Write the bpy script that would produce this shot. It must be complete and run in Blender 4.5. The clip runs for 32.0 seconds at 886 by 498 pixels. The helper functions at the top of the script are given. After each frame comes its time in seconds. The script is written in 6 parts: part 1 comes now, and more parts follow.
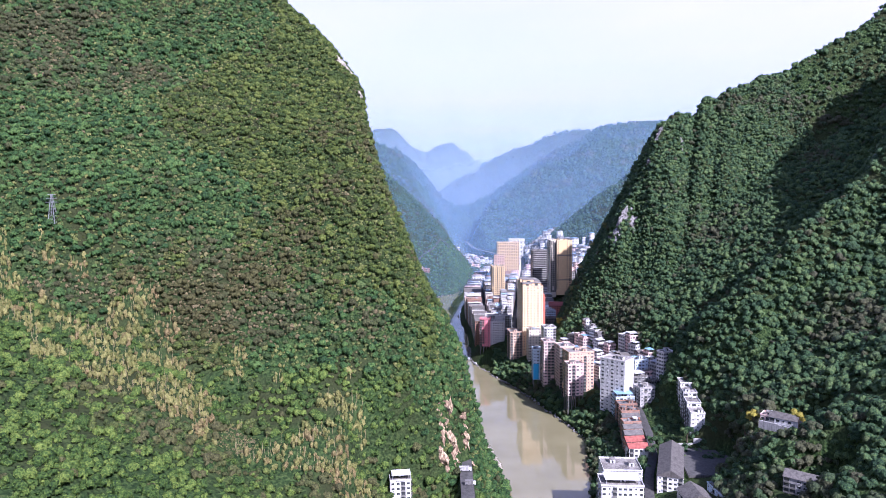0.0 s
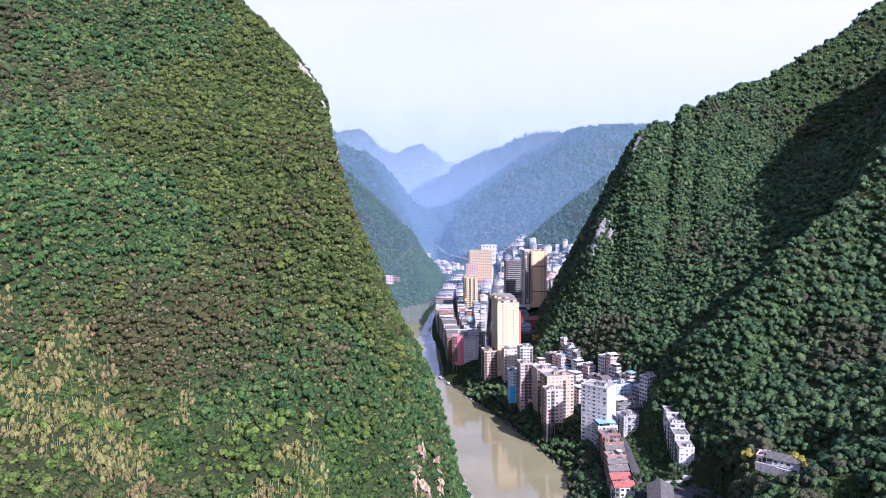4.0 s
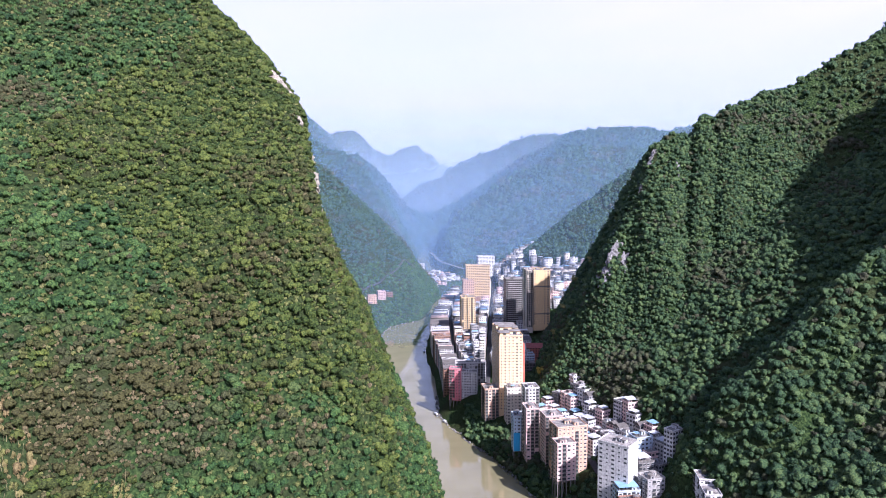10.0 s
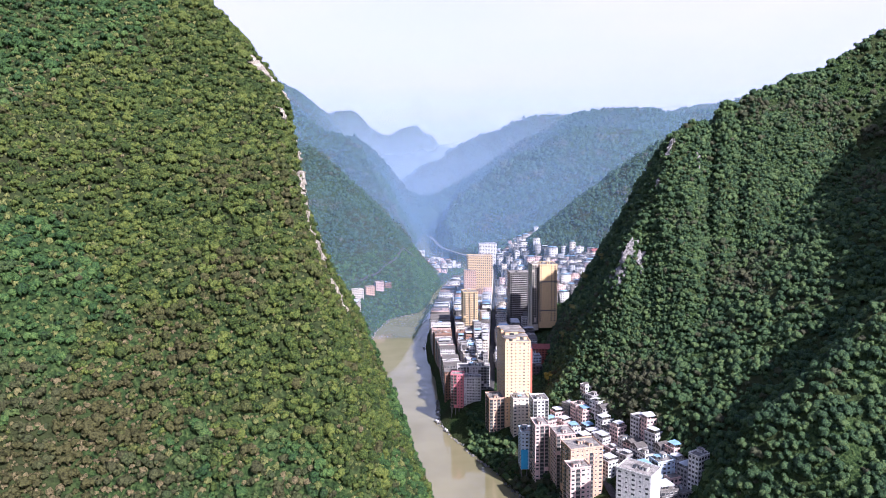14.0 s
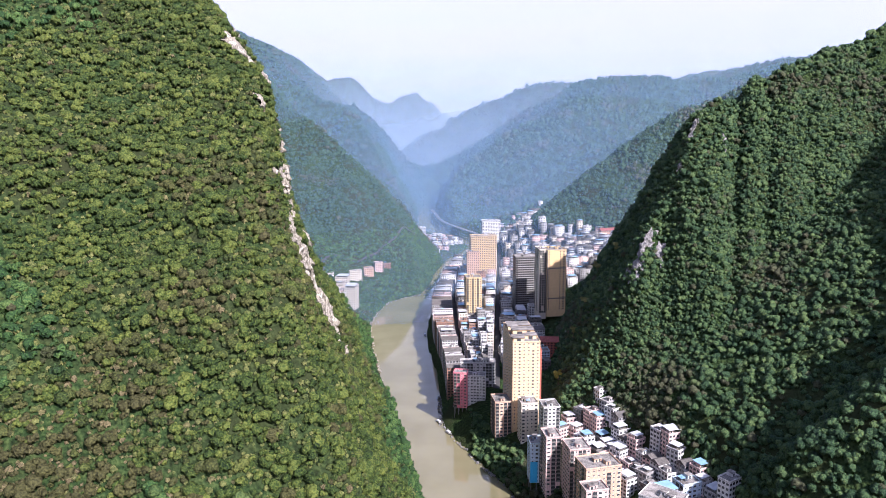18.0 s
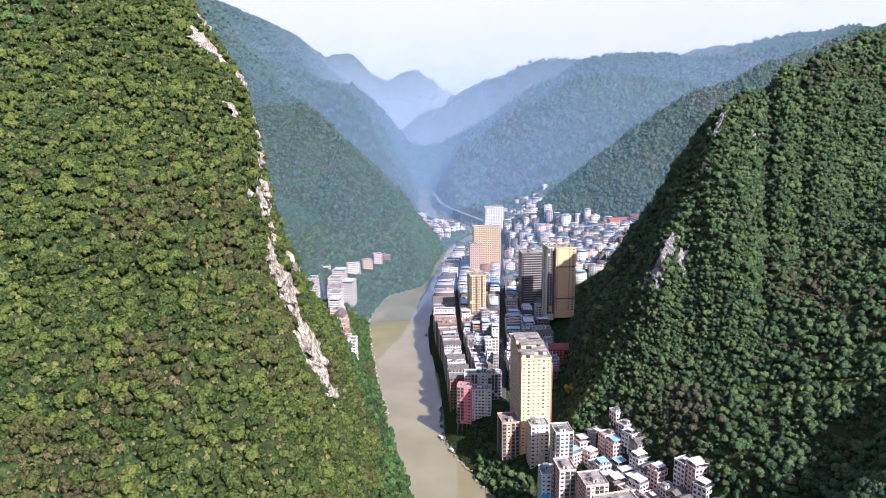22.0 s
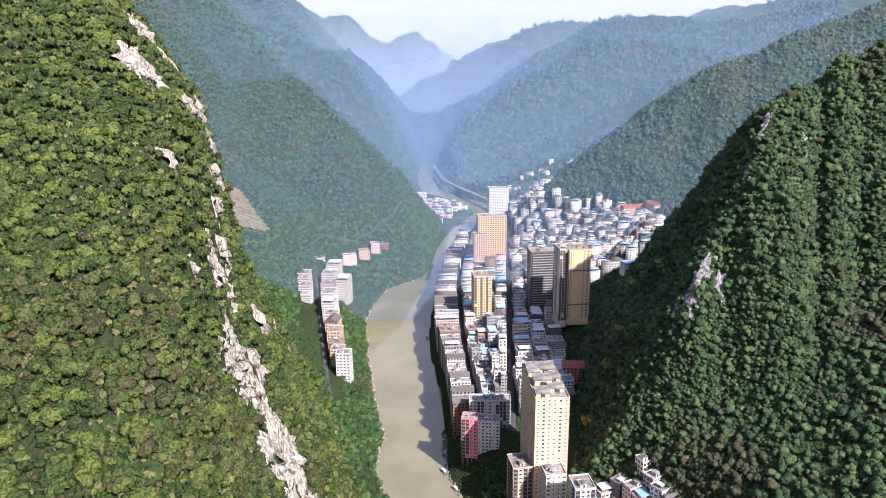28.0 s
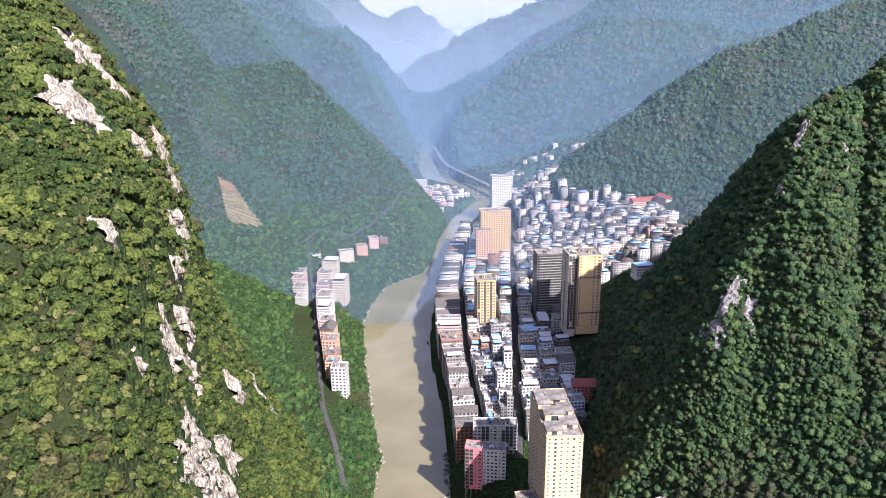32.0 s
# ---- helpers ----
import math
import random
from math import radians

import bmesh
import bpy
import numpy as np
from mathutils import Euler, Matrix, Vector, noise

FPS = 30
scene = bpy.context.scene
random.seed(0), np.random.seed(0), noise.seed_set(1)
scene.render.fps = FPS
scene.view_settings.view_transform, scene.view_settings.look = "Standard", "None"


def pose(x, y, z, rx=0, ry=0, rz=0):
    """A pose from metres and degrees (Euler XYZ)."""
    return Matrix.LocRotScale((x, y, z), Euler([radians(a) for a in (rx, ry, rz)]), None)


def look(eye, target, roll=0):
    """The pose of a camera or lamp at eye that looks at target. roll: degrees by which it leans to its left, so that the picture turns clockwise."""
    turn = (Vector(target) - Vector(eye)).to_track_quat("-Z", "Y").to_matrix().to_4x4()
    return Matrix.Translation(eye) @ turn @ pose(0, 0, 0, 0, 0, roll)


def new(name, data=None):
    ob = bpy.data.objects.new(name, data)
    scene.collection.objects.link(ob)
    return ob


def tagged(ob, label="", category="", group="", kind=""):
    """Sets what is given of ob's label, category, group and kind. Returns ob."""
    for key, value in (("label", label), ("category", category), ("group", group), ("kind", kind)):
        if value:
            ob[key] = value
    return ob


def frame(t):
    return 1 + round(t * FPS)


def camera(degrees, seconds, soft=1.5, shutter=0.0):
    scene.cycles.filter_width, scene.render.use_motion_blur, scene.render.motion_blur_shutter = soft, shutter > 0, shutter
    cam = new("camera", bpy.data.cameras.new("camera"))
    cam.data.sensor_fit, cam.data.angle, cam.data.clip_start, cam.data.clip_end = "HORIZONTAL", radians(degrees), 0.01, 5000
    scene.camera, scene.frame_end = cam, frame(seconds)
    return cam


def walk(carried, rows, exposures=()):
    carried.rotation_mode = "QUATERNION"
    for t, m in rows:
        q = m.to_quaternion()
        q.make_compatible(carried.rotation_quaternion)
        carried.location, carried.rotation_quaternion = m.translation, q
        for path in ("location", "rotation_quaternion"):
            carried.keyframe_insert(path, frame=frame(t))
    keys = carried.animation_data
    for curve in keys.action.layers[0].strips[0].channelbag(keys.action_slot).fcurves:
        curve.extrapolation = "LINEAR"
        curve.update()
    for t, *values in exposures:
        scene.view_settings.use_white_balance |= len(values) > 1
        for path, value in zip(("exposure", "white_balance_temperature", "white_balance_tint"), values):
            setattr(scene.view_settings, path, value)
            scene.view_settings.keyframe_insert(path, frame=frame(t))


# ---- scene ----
cam = camera(66.4, 32.0, soft=0.5)
METRES, EYE, TILT, LEAN, TURN = 420.0, 218.0, -5.3, 0.5, 0.0
ROWS = [
    (0.0, 0.0, 0.0, 0.0, 0.0, 0.0, -0.0),
    (0.5, -0.0003, 0.0099, 0.0052, -0.26, -0.01, 0.03),
    (1.0, -0.0006, 0.0203, 0.0104, -0.76, -0.02, 0.08),
    (1.5, -0.0011, 0.0313, 0.0156, -1.37, -0.02, 0.13),
    (2.0, -0.0014, 0.043, 0.0208, -1.78, -0.02, 0.18),
    (2.5, -0.0013, 0.0549, 0.0262, -2.05, -0.03, 0.21),
    (3.0, -0.001, 0.0673, 0.0316, -2.24, -0.05, 0.24),
    (3.5, -0.0011, 0.0798, 0.0368, -2.4, -0.06, 0.25),
    (5.5, 0.0003, 0.1345, 0.0563, -2.7, -0.03, 0.27),
    (6.0, 0.0006, 0.1484, 0.062, -2.74, -0.05, 0.27),
    (6.5, 0.0009, 0.1627, 0.0674, -2.81, -0.06, 0.27),
    (7.0, 0.0013, 0.1771, 0.0728, -2.85, -0.07, 0.29),
    (7.5, 0.0015, 0.1916, 0.0782, -2.89, -0.08, 0.28),
    (8.0, 0.0019, 0.2062, 0.0837, -2.92, -0.09, 0.28),
    (8.5, 0.0021, 0.221, 0.0891, -2.96, -0.11, 0.28),
    (9.0, 0.0027, 0.2356, 0.0946, -2.97, -0.11, 0.29),
    (9.5, 0.0032, 0.2504, 0.1001, -2.98, -0.11, 0.29),
    (10.0, 0.0035, 0.2653, 0.1055, -3.0, -0.13, 0.3),
    (10.5, 0.0039, 0.2804, 0.1111, -3.0, -0.17, 0.31),
    (11.0, 0.0043, 0.2953, 0.1164, -3.0, -0.24, 0.32),
    (11.5, 0.0048, 0.3104, 0.1217, -3.0, -0.44, 0.32),
    (12.0, 0.0052, 0.3258, 0.127, -3.01, -0.68, 0.32),
    (12.5, 0.0056, 0.341, 0.1325, -3.01, -0.91, 0.32),
    (13.0, 0.006, 0.3564, 0.1377, -3.02, -1.21, 0.32),
    (13.5, 0.0064, 0.3719, 0.1431, -3.03, -1.55, 0.32),
    (14.0, 0.0068, 0.3875, 0.1485, -3.02, -1.91, 0.32),
    (14.5, 0.0072, 0.4027, 0.1541, -3.01, -2.25, 0.31),
    (16.5, 0.0095, 0.4641, 0.177, -2.91, -3.69, 0.28),
    (17.0, 0.0098, 0.4796, 0.1827, -2.94, -4.04, 0.3),
    (17.5, 0.0103, 0.4949, 0.1886, -2.92, -4.39, 0.3),
    (18.0, 0.0106, 0.5104, 0.1947, -2.93, -4.71, 0.31),
    (18.5, 0.0114, 0.5254, 0.2006, -2.91, -4.95, 0.33),
    (19.0, 0.0118, 0.5408, 0.207, -2.92, -5.22, 0.33),
    (19.5, 0.0121, 0.5561, 0.2133, -2.91, -5.48, 0.36),
    (20.0, 0.0128, 0.5713, 0.2199, -2.89, -5.75, 0.37),
    (20.5, 0.0132, 0.5861, 0.2262, -2.9, -6.0, 0.38),
    (21.0, 0.0136, 0.6013, 0.2327, -2.88, -6.26, 0.41),
    (21.5, 0.0142, 0.6164, 0.2394, -2.87, -6.53, 0.43),
    (22.0, 0.0145, 0.6316, 0.246, -2.86, -6.8, 0.43),
    (22.5, 0.0152, 0.6467, 0.2528, -2.83, -7.08, 0.44),
    (23.0, 0.0157, 0.6617, 0.2595, -2.84, -7.35, 0.47),
    (23.5, 0.0162, 0.6767, 0.2663, -2.82, -7.61, 0.47),
    (24.0, 0.0165, 0.6915, 0.2729, -2.82, -7.87, 0.48),
    (24.5, 0.0171, 0.7061, 0.2797, -2.81, -8.15, 0.51),
    (25.0, 0.0176, 0.7207, 0.2865, -2.8, -8.41, 0.52),
    (25.5, 0.0181, 0.7352, 0.2932, -2.8, -8.67, 0.52),
    (27.5, 0.0196, 0.7936, 0.3208, -2.82, -9.82, 0.53),
    (28.0, 0.0203, 0.8079, 0.3277, -2.81, -10.1, 0.52),
    (28.5, 0.0208, 0.8223, 0.3345, -2.8, -10.37, 0.55),
    (29.0, 0.0214, 0.8366, 0.3414, -2.81, -10.64, 0.56),
    (29.5, 0.0216, 0.851, 0.3482, -2.8, -10.91, 0.57),
    (30.0, 0.0222, 0.8652, 0.3551, -2.78, -11.18, 0.58),
    (30.5, 0.0226, 0.8796, 0.3619, -2.8, -11.46, 0.59),
    (31.0, 0.0231, 0.8939, 0.3686, -2.8, -11.74, 0.59),
    (31.5, 0.0238, 0.9081, 0.3756, -2.78, -12.03, 0.58),
    (32.0, 0.024, 0.9226, 0.3824, -2.78, -12.31, 0.58),
]
walk(cam, [(t, pose(0, 0, EYE, TILT, LEAN, TURN) @ pose(METRES * x, METRES * y, METRES * z, 90 + pitch, roll, yaw)) for t, x, y, z, yaw, pitch, roll in ROWS],
     exposures=((0.0, 1.2, 4980, 35), (16.0, 1.17, 5300, 29), (32.0, 1.3, 5520, 27)))

# ---- daylight ----
SUN_EL, SUN_X, SUN_Y = radians(42), 0.58, -0.815
sun_dir = Vector((SUN_X * math.cos(SUN_EL), SUN_Y * math.cos(SUN_EL), math.sin(SUN_EL)))
sun = new("sun", bpy.data.lights.new("sun", "SUN"))
sun.data.energy, sun.data.angle, sun.data.color = 5.0, radians(0.6), (1.0, 0.895, 0.7)
sun.matrix_world = look((0, 0, 2000), Vector((0, 0, 2000)) - sun_dir)
world = bpy.data.worlds.new("daylight")
scene.world = world
world.use_nodes = True
wt = world.node_tree
wn, wl = wt.nodes, wt.links
wn.clear()
sky = wn.new("ShaderNodeTexSky")
sky.sky_type, sky.sun_disc = "NISHITA", False
sky.sun_elevation, sky.sun_rotation = SUN_EL, math.atan2(SUN_X, SUN_Y)
sky.altitude, sky.air_density, sky.dust_density, sky.ozone_density = 500, 1.0, 2.0, 1.0
wgeo = wn.new("ShaderNodeTexCoord")
wmap = wn.new("ShaderNodeMapping")
wmap.inputs["Scale"].default_value = (1.2, 1.2, 6.0)
wnoise = wn.new("ShaderNodeTexNoise")
wnoise.inputs["Scale"].default_value, wnoise.inputs["Detail"].default_value = 2.2, 4.0
wramp = wn.new("ShaderNodeMapRange")
wramp.inputs["From Min"].default_value, wramp.inputs["From Max"].default_value = 0.35, 0.7
wramp.inputs["To Min"].default_value, wramp.inputs["To Max"].default_value = 0.8, 0.97
wmix = wn.new("ShaderNodeMix")
wmix.data_type = "RGBA"
wmix.inputs["B"].default_value = (4.85, 4.5, 4.95, 1)
wbg = wn.new("ShaderNodeBackground")
wbg.inputs["Strength"].default_value = 0.1
wout = wn.new("ShaderNodeOutputWorld")
wl.new(wgeo.outputs["Generated"], wmap.inputs["Vector"])
wl.new(wmap.outputs["Vector"], wnoise.inputs["Vector"])
wl.new(wnoise.outputs["Fac"], wramp.inputs["Value"])
wsep = wn.new("ShaderNodeSeparateXYZ")
whigh = wn.new("ShaderNodeMapRange")
whigh.interpolation_type = "SMOOTHSTEP"
whigh.inputs["From Min"].default_value, whigh.inputs["From Max"].default_value = 0.4, 0.8
whigh.inputs["To Min"].default_value, whigh.inputs["To Max"].default_value = 1.0, 0.12
wmul = wn.new("ShaderNodeMath")
wmul.operation = "MULTIPLY"
wl.new(wgeo.outputs["Generated"], wsep.inputs["Vector"])
wl.new(wsep.outputs["Z"], whigh.inputs["Value"])
wl.new(wramp.outputs["Result"], wmul.inputs[0])
wl.new(whigh.outputs["Result"], wmul.inputs[1])
wl.new(wmul.outputs[0], wmix.inputs["Factor"])
wl.new(sky.outputs["Color"], wmix.inputs["A"])
wl.new(wmix.outputs["Result"], wbg.inputs["Color"])
wl.new(wbg.outputs["Background"], wout.inputs["Surface"])


# ---- materials ----
def mat(name, rough=0.8, metal=0.0, spec=0.3):
    m = bpy.data.materials.new(name)
    m.use_nodes = True
    b = m.node_tree.nodes["Principled BSDF"]
    b.inputs["Roughness"].default_value, b.inputs["Metallic"].default_value = rough, metal
    b.inputs["Specular IOR Level"].default_value = spec
    return m, m.node_tree.nodes, m.node_tree.links, b


def ramp(nodes, stops):
    r = nodes.new("ShaderNodeValToRGB")
    while len(r.color_ramp.elements) < len(stops):
        r.color_ramp.elements.new(0.5)
    for e, (p, c) in zip(r.color_ramp.elements, stops):
        e.position, e.color = p, (*c, 1)
    return r


def noise_tex(nodes, links, scale, detail=4.0, coord="Object"):
    c = nodes.new("ShaderNodeTexCoord")
    n = nodes.new("ShaderNodeTexNoise")
    n.inputs["Scale"].default_value, n.inputs["Detail"].default_value = scale, detail
    links.new(c.outputs[coord], n.inputs["Vector"])
    return n


def mixer(nodes, links, fac, a, b, mode="MIX"):
    x = nodes.new("ShaderNodeMix")
    x.data_type, x.blend_type = "RGBA", mode
    for value, key in ((fac, "Factor"), (a, "A"), (b, "B")):
        if isinstance(value, (int, float)):
            x.inputs[key].default_value = value
        elif isinstance(value, tuple):
            x.inputs[key].default_value = (*value, 1)
        else:
            links.new(value, x.inputs[key])
    return x.outputs["Result"]


def bumped(nodes, links, b, height, strength, distance):
    bump = nodes.new("ShaderNodeBump")
    bump.inputs["Strength"].default_value, bump.inputs["Distance"].default_value = strength, distance
    links.new(height, bump.inputs["Height"])
    links.new(bump.outputs["Normal"], b.inputs["Normal"])


def foliage(name, dark, mid, light, dry, grain=1.3):
    """Leaves: tone by crown, by spray and by painted shade between clusters of leaves; the crown's own dryness turns it
    brown.
    """
    m, n, l, b = mat(name, 0.65, 0.0, 0.2)
    isl = n.new("ShaderNodeNewGeometry")
    tint, brown = n.new("ShaderNodeAttribute"), n.new("ShaderNodeAttribute")
    tint.attribute_name, brown.attribute_name = "tint", "dry"
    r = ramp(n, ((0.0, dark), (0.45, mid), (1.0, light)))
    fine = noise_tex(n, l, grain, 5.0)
    # noise darkens the gaps between leaf clusters: shade put into the colour
    gap_shade = n.new("ShaderNodeMapRange")
    gap_shade.inputs["From Min"].default_value, gap_shade.inputs["From Max"].default_value = 0.36, 0.66
    l.new(fine.outputs["Fac"], gap_shade.inputs["Value"])
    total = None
    for source, share, shift in ((tint.outputs["Fac"], 0.5, -0.1), (isl.outputs["Random Per Island"], 0.14, 0.0), (gap_shade.outputs["Result"], 0.6, 0.0)):
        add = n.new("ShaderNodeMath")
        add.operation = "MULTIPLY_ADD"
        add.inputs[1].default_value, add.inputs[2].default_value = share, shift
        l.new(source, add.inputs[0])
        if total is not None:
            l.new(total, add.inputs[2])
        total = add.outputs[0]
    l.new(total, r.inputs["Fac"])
    # brown crowns take the same shaded gaps from the noise
    tone = ramp(n, ((0.3, tuple(v * 0.35 for v in dry)), (0.55, dry), (0.8, tuple(v * 1.7 for v in dry))))
    l.new(fine.outputs["Fac"], tone.inputs["Fac"])
    col = mixer(n, l, brown.outputs["Fac"], r.outputs["Color"], tone.outputs["Color"])
    l.new(col, b.inputs["Base Color"])
    bumped(n, l, b, fine.outputs["Fac"], 1.0, 1.3)
    tr = n.new("ShaderNodeBsdfTranslucent")
    l.new(col, tr.inputs["Color"])
    mx = n.new("ShaderNodeMixShader")
    mx.inputs["Fac"].default_value = 0.2
    l.new(b.outputs["BSDF"], mx.inputs[1])
    l.new(tr.outputs["BSDF"], mx.inputs[2])
    l.new(mx.outputs["Shader"], n["Material Output"].inputs["Surface"])
    return m


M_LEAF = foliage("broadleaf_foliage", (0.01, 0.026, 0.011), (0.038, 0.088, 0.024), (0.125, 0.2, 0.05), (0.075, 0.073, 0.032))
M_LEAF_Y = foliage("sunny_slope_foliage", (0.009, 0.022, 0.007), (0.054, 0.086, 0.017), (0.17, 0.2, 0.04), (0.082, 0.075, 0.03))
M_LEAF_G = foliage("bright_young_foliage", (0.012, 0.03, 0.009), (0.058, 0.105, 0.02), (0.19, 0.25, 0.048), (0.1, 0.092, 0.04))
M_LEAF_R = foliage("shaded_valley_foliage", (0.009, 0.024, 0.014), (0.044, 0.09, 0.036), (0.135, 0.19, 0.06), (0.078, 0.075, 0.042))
# far woods: haze put into the leaf colour, bluer and with less contrast
M_LEAF_F = foliage("haze_toned_far_foliage", (0.026, 0.056, 0.033), (0.038, 0.076, 0.043), (0.058, 0.1, 0.054), (0.08, 0.084, 0.056), 0.3)
M_BAMBOO = foliage("bamboo_foliage", (0.07, 0.09, 0.024), (0.2, 0.2, 0.06), (0.36, 0.33, 0.12), (0.26, 0.19, 0.09))
M_SCRUB = foliage("dry_scrub_foliage", (0.03, 0.046, 0.014), (0.1, 0.125, 0.034), (0.25, 0.25, 0.08), (0.19, 0.15, 0.08))
M_YELLOW = foliage("yellowing_foliage", (0.12, 0.11, 0.02), (0.3, 0.26, 0.04), (0.45, 0.4, 0.08), (0.3, 0.2, 0.06))


# soil and undergrowth, its colour darkened to imitate shade between the crowns
def ground_material():
    m, n, l, b = mat("shade_darkened_soil_and_undergrowth", 0.95, 0.0, 0.1)
    fine = noise_tex(n, l, 0.55, 7.0)
    r1 = ramp(n, ((0.32, (0.008, 0.017, 0.006)), (0.5, (0.027, 0.05, 0.015)), (0.68, (0.065, 0.095, 0.028))))
    l.new(fine.outputs["Fac"], r1.inputs["Fac"])
    wide = noise_tex(n, l, 0.02, 4.0)
    r2 = ramp(n, ((0.45, (0, 0, 0)), (0.65, (1, 1, 1))))
    l.new(wide.outputs["Fac"], r2.inputs["Fac"])
    col = mixer(n, l, r2.outputs["Color"], r1.outputs["Color"], (0.03, 0.036, 0.014))
    l.new(col, b.inputs["Base Color"])
    bumped(n, l, b, fine.outputs["Fac"], 1.0, 2.5)
    return m


def rock_material(name, pale, dark, stain):
    m, n, l, b = mat(name, 0.9, 0.0, 0.2)
    c = n.new("ShaderNodeTexCoord")
    mp = n.new("ShaderNodeMapping")
    mp.inputs["Scale"].default_value = (1, 1, 0.25)
    l.new(c.outputs["Object"], mp.inputs["Vector"])
    a = n.new("ShaderNodeTexNoise")
    a.inputs["Scale"].default_value, a.inputs["Detail"].default_value, a.inputs["Distortion"].default_value = 0.8, 10, 1.6
    l.new(mp.outputs["Vector"], a.inputs["Vector"])
    r = ramp(n, ((0.36, dark), (0.49, stain), (0.6, pale)))
    l.new(a.outputs["Fac"], r.inputs["Fac"])
    l.new(r.outputs["Color"], b.inputs["Base Color"])
    bumped(n, l, b, a.outputs["Fac"], 1.0, 1.2)
    return m


M_GROUND = ground_material()
M_ROCK = rock_material("pale_limestone", (0.46, 0.425, 0.36), (0.12, 0.105, 0.085), (0.29, 0.26, 0.2))
M_ROCK_B = rock_material("brown_cut_rock", (0.5, 0.4, 0.26), (0.15, 0.1, 0.07), (0.26, 0.18, 0.12))
M_ROCK_D = rock_material("grey_limestone", (0.32, 0.31, 0.3), (0.08, 0.08, 0.08), (0.2, 0.19, 0.18))


def plain(name, colour, rough=0.8, vary=0.25, scale=0.6, metal=0.0, spec=0.3):
    """A painted or cast surface with blotches, streaks and a tone of its own for each object."""
    m, n, l, b = mat(name, rough, metal, spec)
    a = noise_tex(n, l, scale, 6.0)
    c = n.new("ShaderNodeTexCoord")
    mp = n.new("ShaderNodeMapping")
    mp.inputs["Scale"].default_value = (1, 1, 0.08)
    l.new(c.outputs["Object"], mp.inputs["Vector"])
    s = n.new("ShaderNodeTexNoise")
    s.inputs["Scale"].default_value, s.inputs["Detail"].default_value = 1.6, 5
    l.new(mp.outputs["Vector"], s.inputs["Vector"])
    mul = n.new("ShaderNodeMath")
    mul.operation = "MULTIPLY"
    l.new(a.outputs["Fac"], mul.inputs[0])
    l.new(s.outputs["Fac"], mul.inputs[1])
    r = ramp(n, ((0.12, tuple(v * (1 - vary * 1.6) for v in colour)), (0.3, colour), (0.5, tuple(min(1, v * (1 + vary * 0.4)) for v in colour))))
    l.new(mul.outputs[0], r.inputs["Fac"])
    info = n.new("ShaderNodeObjectInfo")
    mr = n.new("ShaderNodeMapRange")
    mr.inputs["To Min"].default_value, mr.inputs["To Max"].default_value = 1 - vary * 0.5, 1 + vary * 0.25
    l.new(info.outputs["Random"], mr.inputs["Value"])
    g = n.new("ShaderNodeCombineColor")
    for k in ("Red", "Green", "Blue"):
        l.new(mr.outputs["Result"], g.inputs[k])
    col = mixer(n, l, 1.0, r.outputs["Color"], g.outputs["Color"], "MULTIPLY")
    l.new(col, b.inputs["Base Color"])
    bumped(n, l, b, a.outputs["Fac"], 0.25, 0.05)
    return m


WALLS = {
    "white": plain("white_painted_render", (0.66, 0.65, 0.63), 0.8, 0.3),
    "apricot": plain("apricot_tile", (0.74, 0.53, 0.32), 0.7, 0.15),
    "cream": plain("cream_tiled_render", (0.68, 0.61, 0.5), 0.7, 0.2),
    "yellow": plain("ochre_yellow_tile", (0.68, 0.49, 0.26), 0.6, 0.15),
    "peach": plain("peach_tile", (0.62, 0.41, 0.29), 0.7, 0.2),
    "pink": plain("pink_paint", (0.7, 0.22, 0.26), 0.7, 0.15),
    "palepink": plain("pale_pink_render", (0.66, 0.48, 0.43), 0.8, 0.2),
    "red": plain("red_brown_tile", (0.4, 0.13, 0.09), 0.7, 0.2),
    "brick": plain("bare_brick_wall", (0.34, 0.19, 0.13), 0.9, 0.3),
    "grey": plain("bare_concrete_wall", (0.36, 0.35, 0.34), 0.9, 0.3),
    "dark": plain("weathered_dark_concrete", (0.16, 0.155, 0.15), 0.9, 0.35),
    "blue": plain("bright_blue_paint", (0.05, 0.35, 0.62), 0.6, 0.1),
    "paleblue": plain("pale_blue_render", (0.5, 0.6, 0.68), 0.8, 0.2),
}
M_ROOF = plain("stained_roof_concrete", (0.27, 0.25, 0.225), 0.95, 0.5, 0.3)
M_ROOF_D = plain("dark_roof_tile", (0.13, 0.12, 0.11), 0.9, 0.35, 0.5)
M_ROOF_R = plain("red_brown_roof_sheet", (0.3, 0.09, 0.07), 0.7, 0.3, 0.5)
M_TIN_B = plain("blue_tin_sheet", (0.26, 0.43, 0.58), 0.5, 0.2, 0.5, 0.1, 0.5)
M_TIN_W = plain("white_tin_sheet", (0.56, 0.57, 0.58), 0.5, 0.2, 0.5, 0.1, 0.5)
M_GLASS = plain("window_glass", (0.06, 0.065, 0.07), 0.12, 0.3, 0.6, 0.0, 0.6)
M_FRAME = plain("window_frame_aluminium", (0.6, 0.6, 0.58), 0.5, 0.1)
M_PIPE = plain("galvanised_steel", (0.45, 0.46, 0.47), 0.4, 0.2, 1.0, 0.7)
M_ASPHALT = plain("asphalt", (0.07, 0.068, 0.065), 0.95, 0.3, 0.4)
M_CONCRETE = plain("pale_concrete", (0.17, 0.165, 0.15), 0.9, 0.3, 0.4)
M_BARK = plain("bark", (0.16, 0.12, 0.08), 0.95, 0.3, 2.0)
